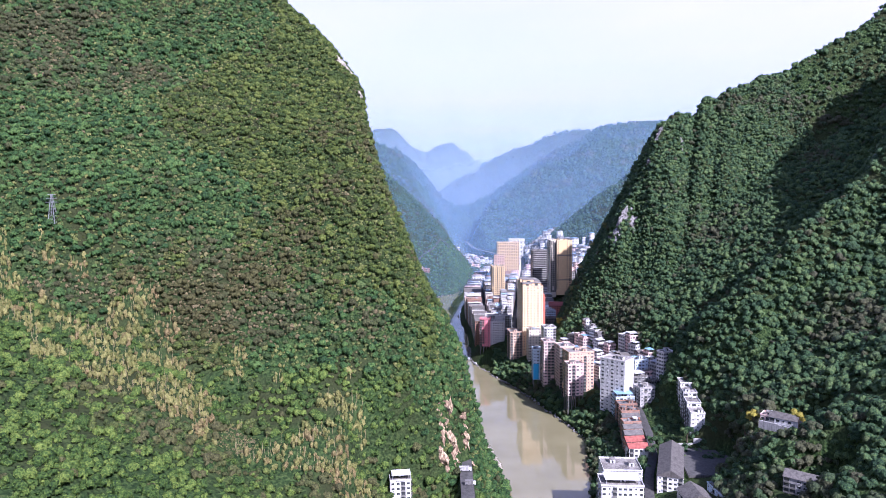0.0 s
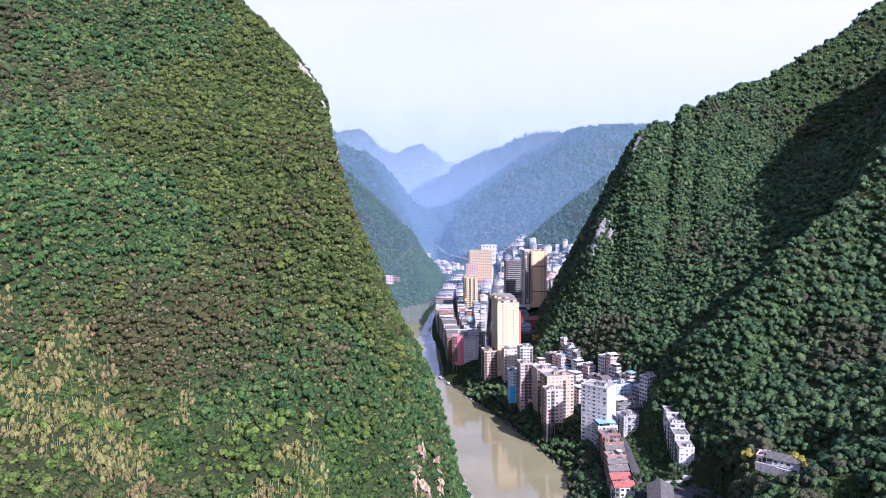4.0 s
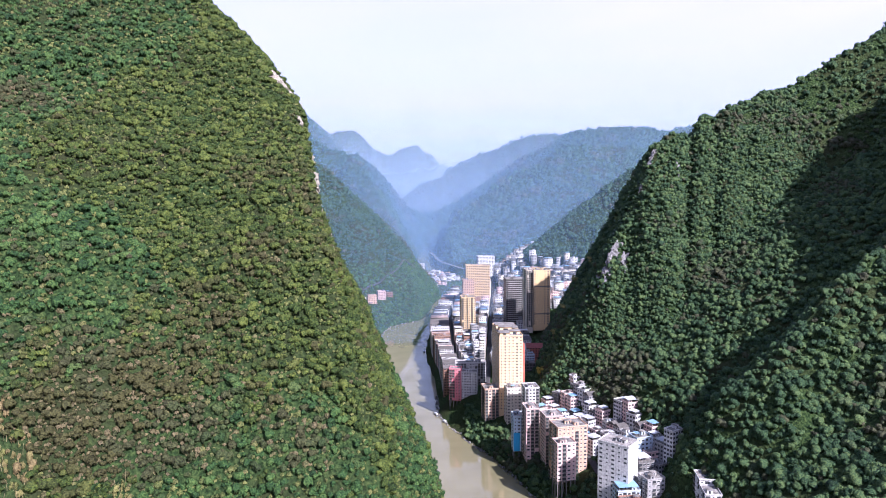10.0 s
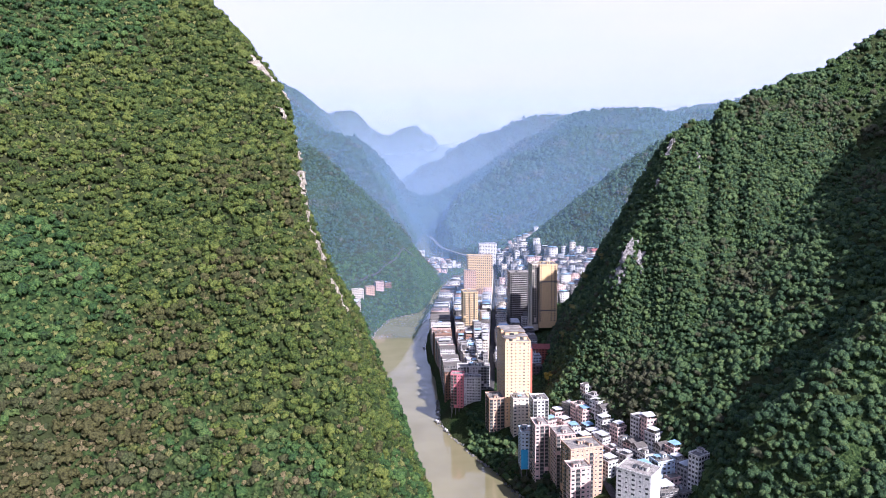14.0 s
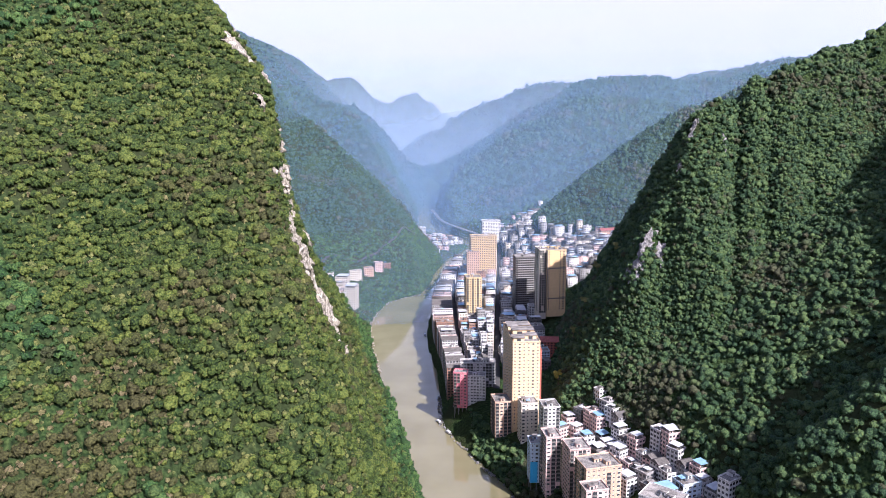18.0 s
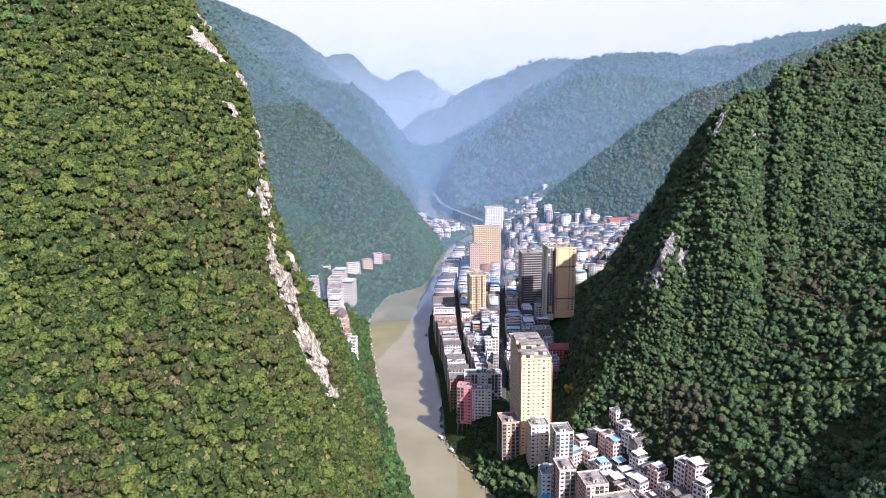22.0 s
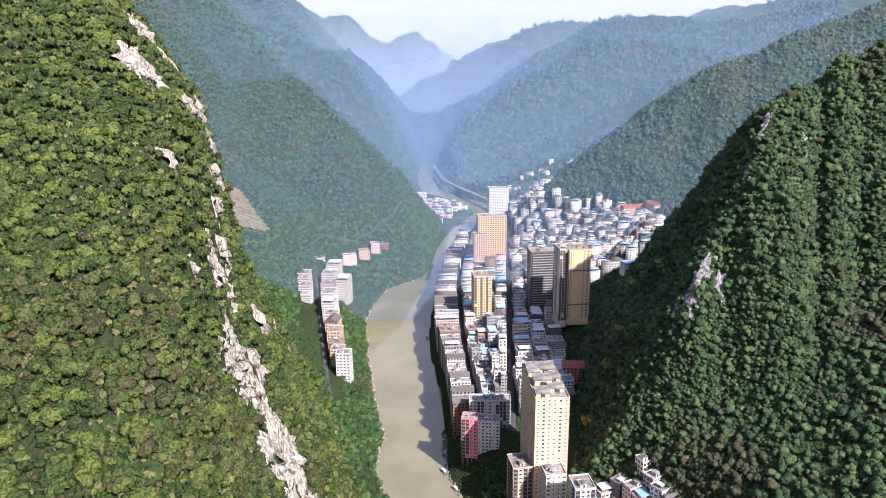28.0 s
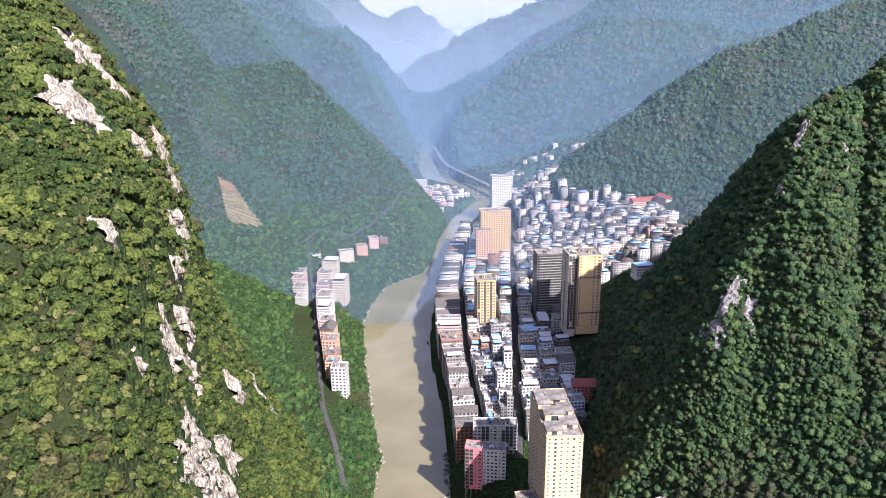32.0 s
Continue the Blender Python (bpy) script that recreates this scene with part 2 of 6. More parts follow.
M_STEM = plain("dry_bamboo_stem", (0.42, 0.34, 0.18), 0.8, 0.3, 1.0)
M_EARTH = plain("bare_brown_earth", (0.2, 0.14, 0.085), 0.95, 0.3, 0.25)
M_FIELD = plain("dry_terraced_field", (0.17, 0.15, 0.085), 0.95, 0.35, 0.2)


def water_material():
    m, n, l, b = mat("muddy_river_water", 0.06, 0.0, 0.5)
    big = noise_tex(n, l, 0.02, 3.0)
    r = ramp(n, ((0.35, (0.15, 0.137, 0.072)), (0.65, (0.19, 0.173, 0.097))))
    l.new(big.outputs["Fac"], r.inputs["Fac"])
    l.new(r.outputs["Color"], b.inputs["Base Color"])
    c = n.new("ShaderNodeTexCoord")
    mp = n.new("ShaderNodeMapping")
    mp.inputs["Scale"].default_value = (1.0, 0.5, 1)
    l.new(c.outputs["Object"], mp.inputs["Vector"])
    w = n.new("ShaderNodeTexNoise")
    w.inputs["Scale"].default_value, w.inputs["Detail"].default_value = 0.5, 4
    l.new(mp.outputs["Vector"], w.inputs["Vector"])
    bumped(n, l, b, w.outputs["Fac"], 0.1, 0.07)
    return m


M_WATER = water_material()

# ---- lie of the land ----
rng = np.random.default_rng(7)
LATTICE = rng.random((256, 256))


def vnoise(x, y, size):
    """Smooth value noise, 0 to 1, with cells of that many metres."""
    x, y = np.asarray(x, float) / size + 1000.3, np.asarray(y, float) / size + 1000.7
    i, j = np.floor(x).astype(int), np.floor(y).astype(int)
    u, v = x - i, y - j
    u, v = u * u * (3 - 2 * u), v * v * (3 - 2 * v)
    g = lambda a, b: LATTICE[a % 256, b % 256]
    return (g(i, j) * (1 - u) + g(i + 1, j) * u) * (1 - v) + (g(i, j + 1) * (1 - u) + g(i + 1, j + 1) * u) * v


def fnoise(x, y, size, octaves=4):
    t, a = 0, 1.0
    for k in range(octaves):
        t = t + a * (vnoise(np.asarray(x) + 91 * k, np.asarray(y) - 37 * k, size / 2 ** k) - 0.5)
        a *= 0.5
    return t


BANK_Y = (-400, 376, 470, 533, 613, 672, 713, 757, 798, 845, 893, 950, 1055, 1177, 1240, 1312, 1359, 1422, 1527, 1675, 1812, 1900, 2030, 2260, 2660, 2900, 3600)
BANK_L = (70, 50, 47, 37, 27, 19, 8, -5, -16, -26, -21, -30, -43, -54, -48, -26, 23, 40, 54, 89, 148, 140, 45, 21, 54, 110, 160)
SHORE_Y = (-400, 300, 376, 474, 562, 598, 646, 706, 762, 804, 832, 920, 986, 1061, 1116, 1186, 1228, 1332, 1452, 1604, 1720, 1812, 1900, 2036, 2353, 2700, 3600)
SHORE_R = (120, 88, 84, 106, 120, 113, 97, 80, 57, 41, 32, 33, 32, 26, 26, 29, 35, 50, 75, 108, 150, 200, 195, 111, 89, 110, 200)


def smooth(a, b, v):
    t = np.clip((v - a) / (b - a), 0, 1)
    return t * t * (3 - 2 * t)


def smax(a, b, k):
    return 0.5 * (a + b + np.sqrt((a - b) ** 2 + k * k))


def smin(a, b, k):
    return 0.5 * (a + b - np.sqrt((a - b) ** 2 + k * k))


def ridge(x, y, spine, near, far, west=0.0):
    """Height of a ridge: its crest falls off at one slope on the -y side, at another on the +y side, and more steeply to the west if so given."""
    best = np.full(np.shape(x), -900.0)
    for (x0, y0, z0), (x1, y1, z1) in zip(spine, spine[1:]):
        dx, dy = x1 - x0, y1 - y0
        t = np.clip(((x - x0) * dx + (y - y0) * dy) / (dx * dx + dy * dy), 0, 1)
        px, py = x0 + t * dx, y0 + t * dy
        d = np.hypot(x - px, y - py)
        fall = np.where(y < py, near, far)
        d = d * fall if not west else np.hypot((x - px) * np.where(x < px, west, fall), (y - py) * fall)
        best = np.maximum(best, z0 + t * (z1 - z0) - d)
    return best


SPUR = ((126, 762, 42), (148, 766, 72), (165, 772, 95), (185, 779, 120), (205, 786, 146), (208, 790, 182), (218, 801, 201), (248, 812, 240), (266, 828, 288), (326, 845, 330), (374, 850, 346), (457, 858, 373), (543, 868, 426), (720, 900, 520), (1200, 950, 640))
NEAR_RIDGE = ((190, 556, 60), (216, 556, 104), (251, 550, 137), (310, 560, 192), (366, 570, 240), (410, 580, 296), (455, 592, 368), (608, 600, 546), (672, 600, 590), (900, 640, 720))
LEFT_MID = ((6, 1450, 66), (-17, 1490, 128), (-64, 1530, 190), (-114, 1570, 246), (-198, 1630, 304), (-330, 1690, 362), (-464, 1740, 420), (-700, 1800, 520), (-1200, 1850, 680))
LEFT_FAR = ((-10, 2200, 48), (-45, 2200, 120), (-115, 2200, 270), (-170, 2210, 349), (-228, 2230, 364), (-354, 2250, 425), (-469, 2260, 420), (-1100, 2300, 560))
LEFT_FAR2 = ((55, 2600, 92), (1, 2600, 148), (-69, 2610, 257), (-173, 2620, 363), (-244, 2640, 370), (-700, 2700, 430))
RIGHT_MID = ((236, 1480, 72), (275, 1490, 133), (370, 1500, 209), (462, 1505, 273), (555, 1510, 318), (646, 1515, 362), (801, 1530, 409), (1300, 1560, 540))
HILL_HOUSE = ((330, 1985, 112), (500, 2000, 200), (720, 2020, 340), (1000, 2000, 410), (1500, 1950, 500))
FAR_LEFT = ((300, 4250, 290), (193, 4250, 365), (132, 4250, 440), (57, 4250, 505), (-21, 4250, 528), (-96, 4250, 498), (-181, 4250, 512), (-264, 4250, 560), (-366, 4250, 552), (-477, 4250, 590), (-600, 4250, 585), (-835, 4300, 650), (-1000, 4300, 600), (-1179, 4300, 545), (-1261, 4300, 595), (-1500, 4300, 640))
FAR_PEAK = ((1600, 4350, 560), (1767, 4350, 612), (1839, 4350, 632), (1912, 4350, 618), (1990, 4350, 575), (2069, 4350, 590), (2229, 4350, 640), (2600, 4350, 660))
FAR_RIGHT = ((-60, 3260, 130), (70, 3250, 190), (213, 3280, 330), (370, 3300, 405), (553, 3300, 462), (900, 3300, 500), (1200, 3400, 500), (1450, 3500, 530), (1617, 3560, 566), (1884, 3600, 612), (2126, 3600, 640), (2600, 3600, 660))
RIGHT_FAR = ((141, 2550, 40), (231, 2550, 172), (319, 2550, 256), (457, 2550, 374), (603, 2550, 452), (804, 2560, 455), (1017, 2580, 436), (1700, 2600, 560))


# level yards: the old houses on the slope, the long house, the courtyard
PADS = ((216, 406, 20, 15, 65.5), (198, 351, 19, 12, 51.0), (178, 446, 21, 25, 28.0))


def land(x, y):
    """Height of the ground, in metres over the river."""
    x, y = np.asarray(x, float), np.asarray(y, float)
    ul, ur = np.interp(y, BANK_Y, BANK_L) - x, x - np.interp(y, SHORE_Y, SHORE_R)
    # the town's terrace on the far shore: steep and narrow first, then widening
    a = np.interp(ur, (-8, 0, 6, 18, 35, 60, 75, 90, 107, 150, 205, 300, 600), (-3, 0, 5, 16, 25, 32, 38, 58, 84, 114, 156, 228, 420))
    a = a * np.interp(y, (300, 470, 560), (0.78, 0.82, 1.0))
    b = np.interp(ur, (-8, 0, 6, 18, 40, 120, 150, 190, 235, 305, 420, 700), (-3, 0, 5, 17, 27, 36, 47, 56, 80, 100, 150, 270))
    right = a + (b - a) * smooth(742, 812, y)
    left = np.interp(ul, (-8, 0, 5, 15, 34, 48, 90, 200, 420, 800), (-3, 0, 4, 10, 27, 30, 42, 105, 220, 420))
    low = np.interp(ul, (-8, 0, 5, 15, 34, 130, 200, 420, 800), (-3, 0, 4, 9, 14, 26, 60, 170, 400))
    left = left + (low - left) * smooth(1510, 1570, y) * (1 - smooth(2120, 2220, y))
    # the great shoulder: a front face and a cliffed side, rounded where they meet
    yy = y + 0.25 * np.maximum(0, -(x + 110)) + 14 * fnoise(x, y, 60, 3)
    front = np.interp(yy, (100, 180, 280, 360, 400, 430, 465, 482, 515, 537, 600, 650, 720, 900, 1300), (18, 30, 56, 82, 102, 130, 188, 222, 258, 276, 330, 388, 450, 560, 700))
    u = -ul + np.interp(y, (300, 380, 408, 440, 500, 680, 760, 880, 1000, 1274, 1500), (90, 70, 32, 10, 0, 0, 22, 85, 150, 190, 300)) + 9 * fnoise(x + 300, y, 40, 3)
    side = np.interp(u, (-700, -400, -260, -168, -125, -104, -97, -91, -79, -54, -40, -27, -17, -8, 8), (760, 620, 490, 396, 342, 310, 274, 234, 198, 143, 113, 81, 40, 8, -3))
    shoulder = smin(front, side, 14)
    z = np.where(ul > ur, smax(left, shoulder, 3) - 0.8, right)
    z = np.where((ul < 0) & (ur < 0), -4.0, z)
    hills = np.full(np.shape(x), -900.0)
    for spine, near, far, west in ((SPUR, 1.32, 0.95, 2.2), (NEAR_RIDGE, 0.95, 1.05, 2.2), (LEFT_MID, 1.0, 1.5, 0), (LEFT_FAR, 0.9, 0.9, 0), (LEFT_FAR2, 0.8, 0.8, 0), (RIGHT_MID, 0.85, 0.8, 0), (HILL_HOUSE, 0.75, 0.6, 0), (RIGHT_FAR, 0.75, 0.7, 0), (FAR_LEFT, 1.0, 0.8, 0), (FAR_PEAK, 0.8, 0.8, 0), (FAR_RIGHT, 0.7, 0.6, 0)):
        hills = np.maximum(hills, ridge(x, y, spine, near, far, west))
    # gullies and ribs that furrow the spur's front, and the crags of the far range
    front_spur = smooth(690, 745, y) * (1 - smooth(835, 870, y)) * smooth(215, 245, x) * (1 - smooth(560, 640, x))
    along = x - 0.42 * (y - 793) + 5 * fnoise(x, y, 34, 2)
    for mid, half, deep in ((287, 7, 17), (257, 4, 5), (318, 7, 12), (352, 9, 5), (408, 12, 9), (476, 14, 10)):
        hills = hills - front_spur * deep * np.exp(-((along - mid) / half) ** 2)
    hills = hills + np.where(y > 3700, 90 * fnoise(x, y, 150, 3), 0)
    hills = hills + fnoise(x, y, 90, 4) * np.clip(hills, 0, 60) * 0.35
    hills = np.where((y > 1250) & (y < 2780), np.minimum(hills, 2 + np.interp(y, (1790, 1850, 2100, 2170), (1.9, 0.16, 0.16, 1.9)) * np.maximum(ul, ur)), hills)
    wet = (ul < 3) & (ur < 3) & (y < 2780)
    z = np.where(wet, z, smax(z, hills, 6))
    for px, py, rx, ry, pz in PADS:
        z = z + (pz - z) * (1 - smooth(1.0, 1.4, np.hypot((x - px) / rx, (y - py) / ry)))
    # the bank road's cutting
    cut = (1 - smooth(4.5, 7.5, np.abs(x - 13))) * (1 - smooth(426, 440, y)) * smooth(330, 345, y)
    return z + (37.6 - z) * cut


def grown(start, stop, step, outer, growth):
    """Grid lines: even between start and stop, ever wider beyond, out to the outer limits."""
    core = list(np.arange(start, stop + step / 2, step))
    s, v = step, core[-1]
    while v < outer[1]:
        s *= growth
        v += s
        core.append(v)
    s, v = step, core[0]
    while v > outer[0]:
        s *= growth
        v -= s
        core.insert(0, v)
    return np.array(core)


gx = grown(-300, 430, 4.2, (-2600, 3000), 1.045)
gy = np.concatenate((grown(240, 1110, 4.6, (-700, 1110), 1.06)[:-1], grown(1110, 2000, 9.0, (1110, 4700), 1.02)))
gy = np.unique(gy.round(3))
GX, GY = np.meshgrid(gx, gy)
GZ = land(GX, GY)
GZ = GZ + np.where(GZ > 3, 2.2 * fnoise(GX, GY, 14, 3), 0)


def ground_z(x, y):
    """Height of the ground sheet itself at one place, quick."""
    i = min(max(int(np.searchsorted(gx, x)) - 1, 0), len(gx) - 2)
    j = min(max(int(np.searchsorted(gy, y)) - 1, 0), len(gy) - 2)
    u, v = (x - gx[i]) / (gx[i + 1] - gx[i]), (y - gy[j]) / (gy[j + 1] - gy[j])
    return float((GZ[j, i] * (1 - u) + GZ[j, i + 1] * u) * (1 - v) + (GZ[j + 1, i] * (1 - u) + GZ[j + 1, i + 1] * u) * v)


def mesh_from(name, verts, faces_n, loops, material, smooth_faces=False):
    """A mesh from flat arrays: corners, the corner count of each face, and the corners' indices."""
    me = bpy.data.meshes.new(name)
    me.vertices.add(len(verts))
    me.vertices.foreach_set("co", np.ascontiguousarray(verts, dtype=np.float32).ravel())
    me.loops.add(len(loops))
    me.loops.foreach_set("vertex_index", np.asarray(loops, dtype=np.int32))
    me.polygons.add(len(faces_n))
    starts = np.concatenate(([0], np.cumsum(faces_n)[:-1])).astype(np.int32)
    me.polygons.foreach_set("loop_start", starts)
    if smooth_faces:
        me.polygons.foreach_set("use_smooth", np.ones(len(faces_n), dtype=bool))
    me.materials.append(material)
    me.update(calc_edges=True)
    return me


def sheet(name, xs, ys, zs, material, smooth_faces=True):
    h, w = xs.shape
    idx = np.arange(h * w).reshape(h, w)
    quads = np.stack((idx[:-1, :-1], idx[:-1, 1:], idx[1:, 1:], idx[1:, :-1]), -1).reshape(-1, 4)
    return mesh_from(name, np.stack((xs, ys, zs), -1).reshape(-1, 3), np.full(len(quads), 4), quads.ravel(), material, smooth_faces)


ground = tagged(new("ground", sheet("ground", GX, GY, GZ, M_GROUND)), "green and brown mountain slopes dropping steeply to a river gorge", "ground", kind="structure")
wy = np.linspace(-690, 3000, 200)
wv = np.linspace(0, 1, 13)
WXX = np.array([np.interp(y, BANK_Y, BANK_L) - 7 + wv * (np.interp(y, SHORE_Y, SHORE_R) - np.interp(y, BANK_Y, BANK_L) + 14) for y in wy])
river = tagged(new("water", sheet("water", WXX, np.repeat(wy[:, None], 13, 1), np.zeros_like(WXX), M_WATER)), "calm muddy olive-brown river water winding through the gorge", "river", kind="structure")


# ---- woods ----
_g = (1 + 5 ** 0.5) / 2
ICO_V = np.array([(-1, _g, 0), (1, _g, 0), (-1, -_g, 0), (1, -_g, 0), (0, -1, _g), (0, 1, _g), (0, -1, -_g), (0, 1, -_g), (_g, 0, -1), (_g, 0, 1), (-_g, 0, -1), (-_g, 0, 1)]) / math.hypot(1, _g)
ICO_F = np.array([(0, 11, 5), (0, 5, 1), (0, 1, 7), (0, 7, 10), (0, 10, 11), (1, 5, 9), (5, 11, 4), (11, 10, 2), (10, 7, 6), (7, 1, 8), (3, 9, 4), (3, 4, 2), (3, 2, 6), (3, 6, 8), (3, 8, 9), (4, 9, 5), (2, 4, 11), (6, 2, 10), (8, 6, 7), (9, 8, 1)])
OCT_V = np.array([(1, 0, 0), (0, 1, 0), (-1, 0, 0), (0, -1, 0), (0, 0, 1), (0, 0, -1)], float)
OCT_F = np.array([(0, 1, 4), (1, 2, 4), (2, 3, 4), (3, 0, 4), (1, 0, 5), (2, 1, 5), (3, 2, 5), (0, 3, 5)])


def upper(verts, faces, least):
    """Only the faces whose middle lies above that height: nobody sees a crown from below."""
    return verts, faces[verts[faces].mean(1)[:, 2] > least]


ICO_V, ICO_F = upper(ICO_V, ICO_F, -0.45)


def crowns(name, px, py, pz, radius, leaves, leaf, material, label, tall=1.0, seed=1, kind="stuff", dry=None, lumps=1):
    """Many crowns in one mesh, each a heap of uneven boughs under a cloud of small bent leaf sprays."""
    r = np.random.default_rng(seed)
    n = len(px)
    root = np.stack((px, py, pz), -1)
    tone, brown = r.random(n) ** 1.2, np.zeros(n) if dry is None else dry
    stretch = np.array((1, 1, tall))
    # the boughs: one heap in the middle, the others leaning out round it
    cv, cf = (ICO_V, ICO_F) if lumps > 1 or leaves >= 3 else (OCT_V, OCT_F[:4])
    k = len(cv)
    way = r.normal(size=(n, lumps, 3))
    way /= np.linalg.norm(way, axis=2, keepdims=True)
    way[..., 2] = np.abs(way[..., 2]) * 0.8
    way[:, 0] *= 0.15
    size = radius[:, None] * (r.uniform(0.42, 0.72, (n, lumps)) if lumps > 1 else np.full((n, 1), 0.85))
    heart = root[:, None] + way * (radius[:, None, None] * 0.62) * stretch
    heart[..., 2] += (radius * tall * 0.2)[:, None]
    heart, size = heart.reshape(-1, 3), size.reshape(-1)
    m = len(heart)
    body = heart[:, None] + cv[None] * (size[:, None] * r.uniform(0.78, 1.2, (m, k)))[..., None] * stretch
    corner = body[:, cf]
    flat = np.cross(corner[:, :, 1] - corner[:, :, 0], corner[:, :, 2] - corner[:, :, 0])
    bent_body = np.zeros_like(body)
    for c in range(3):
        for f in range(len(cf)):
            bent_body[:, cf[f, c]] += flat[:, f]
    bent_body /= np.linalg.norm(bent_body, axis=2, keepdims=True) + 1e-9
    bent_body += cv[None] * 0.5 + 0.35 * r.normal(size=bent_body.shape)
    if lumps == 1:
        bent_body[..., 2] += 0.9
    inner = (np.arange(m)[:, None, None] * k + cf[None]).ravel()
    # leaf sprays on the boughs
    own = r.integers(0, lumps, (n, leaves)) + np.arange(n)[:, None] * lumps
    d = r.normal(size=(n, leaves, 3))
    d /= np.linalg.norm(d, axis=2, keepdims=True)
    d[..., 2] = np.where(d[..., 2] < -0.2, -d[..., 2], d[..., 2])
    c = heart[own] + d * (size[own] * r.uniform(0.82, 1.2, (n, leaves)))[..., None] * stretch
    nrm = d + 0.5 * r.normal(size=d.shape)
    nrm[..., 2] += 0.1
    nrm /= np.linalg.norm(nrm, axis=2, keepdims=True)
    t = np.cross(nrm, r.normal(size=d.shape))
    t /= np.linalg.norm(t, axis=2, keepdims=True)
    b = np.cross(nrm, t)
    s = radius[:, None, None] * leaf * (0.6 + 0.8 * r.random((n, leaves, 1)))
    bend = nrm * s * 0.35
    v = np.stack((c - t * s * 1.1 - bend, c + t * s * 1.1 - bend * 0.4, c + b * s * 1.25), 2).reshape(-1, 3)
    bent = np.concatenate((bent_body.reshape(-1, 3), np.repeat((d * 0.7 + nrm * 0.45).reshape(-1, 3), 3, axis=0)))
    bent /= np.linalg.norm(bent, axis=1, keepdims=True)
    faces = np.concatenate((inner, np.arange(n * leaves * 3) + m * k))
    me = mesh_from(name, np.concatenate((body.reshape(-1, 3), v)), np.full(len(faces) // 3, 3), faces, material, True)
    me.attributes.new("custom_normal", "FLOAT_VECTOR", "POINT").data.foreach_set("vector", bent.astype(np.float32).ravel())
    for key, value in (("tint", tone), ("dry", brown)):
        me.attributes.new(key, "FLOAT", "POINT").data.foreach_set("value", np.concatenate((np.repeat(value, lumps * k), np.repeat(value, leaves * 3))).astype(np.float32))
    return tagged(new(name, me), label, "forest", kind=kind)


def scatter(x0, x1, y0, y1, gap, seed):
    r = np.random.default_rng(seed)
    xs, ys = np.meshgrid(np.arange(x0, x1, gap), np.arange(y0, y1, gap))
    xs = (xs + r.uniform(-0.5, 0.5, xs.shape) * gap).ravel()
    ys = (ys + r.uniform(-0.5, 0.5, ys.shape) * gap).ravel()
    return xs, ys, land(xs, ys)


def slope_of(x, y, e=3.0):
    return np.hypot(land(x + e, y) - land(x - e, y), land(x, y + e) - land(x, y - e)) / (2 * e)


def sheet_z(x, y):
    """Height of the ground sheet at many places."""
    i, j = np.clip(np.searchsorted(gx, x) - 1, 0, len(gx) - 2), np.clip(np.searchsorted(gy, y) - 1, 0, len(gy) - 2)
    u, v = (x - gx[i]) / (gx[i + 1] - gx[i]), (y - gy[j]) / (gy[j + 1] - gy[j])
    return (GZ[j, i] * (1 - u) + GZ[j, i + 1] * u) * (1 - v) + (GZ[j + 1, i] * (1 - u) + GZ[j + 1, i + 1] * u) * v


def steep_fill(x0, x1, y0, y1, gap, seed):
    """Places spread evenly over the surface itself, so that steep faces carry as many as flat ones."""
    r = np.random.default_rng(seed)
    x, y, z = scatter(x0, x1, y0, y1, gap * 0.6, seed)
    s = slope_of(x, y)
    keep = r.random(len(x)) < np.minimum(1, np.sqrt(1 + s * s) * 0.36)
    return x[keep], y[keep], sheet_z(x[keep], y[keep])


TOWN_Y = (300, 440, 470, 560, 640, 700, 740, 800, 850, 900, 1000, 1080, 1150, 1500, 1700, 1760)
TOWN_Z = (34, 34, 46, 56, 60, 56, 36, 34, 38, 44, 58, 78, 98, 108, 70, 30)


def bank_road_x(y):
    return np.interp(y, (432, 500, 560, 620, 670, 705, 731, 757, 801), (13, 7, 1, -8, -17, -22, -25, -29, -38))


def built_up(x, y, z):
    """Where streets, houses and water leave no room for woods."""
    ul, ur = np.interp(y, BANK_Y, BANK_L) - x, x - np.interp(y, SHORE_Y, SHORE_R)
    town = (ur > np.interp(y, (600, 840, 870), (24, 24, 13))) & (z < np.interp(y, TOWN_Y, TOWN_Z)) & (y > 300) & (y < 1760) & (x < 430)
    road_l = (ul > np.interp(y, (860, 1280, 1300), (32, 32, 58))) & (ul < np.interp(y, (860, 960, 1000, 1300, 1340), (46, 46, 74, 86, 120))) & (y > 860) & (y < 1440) & (z < 52)
    bank_town = (ul > 14) & (ul < 130) & (y > 1560) & (y < 1830) & (z < 30)
    yards = ((np.abs(x - 214) < 19) & (np.abs(y - 403) < 14)) | ((np.abs(x - 195) < 17) & (np.abs(y - 346) < 11)) | ((np.abs(x - 176) < 22) & (np.abs(y - 446) < 25)) | ((np.abs(x + 25) < 7) & (np.abs(y - 376) < 7)) | ((np.abs(x - 13) < 6) & (y < 430) & (y > 330))
    q = (y - 1296) / 64
    field = (q > -0.06) & (q < 1.05) & (x > -241 - q * 26) & (x < np.interp(q, (0, 0.2, 1), (-221, -193, -243)))
    bank_road = field | (np.abs(x - bank_road_x(y)) < 4.5) & (y > 640) & (y < 860)
    return bank_road | yards | town | road_l | bank_town | ((ul < 1.5) & (ur < 1.5))


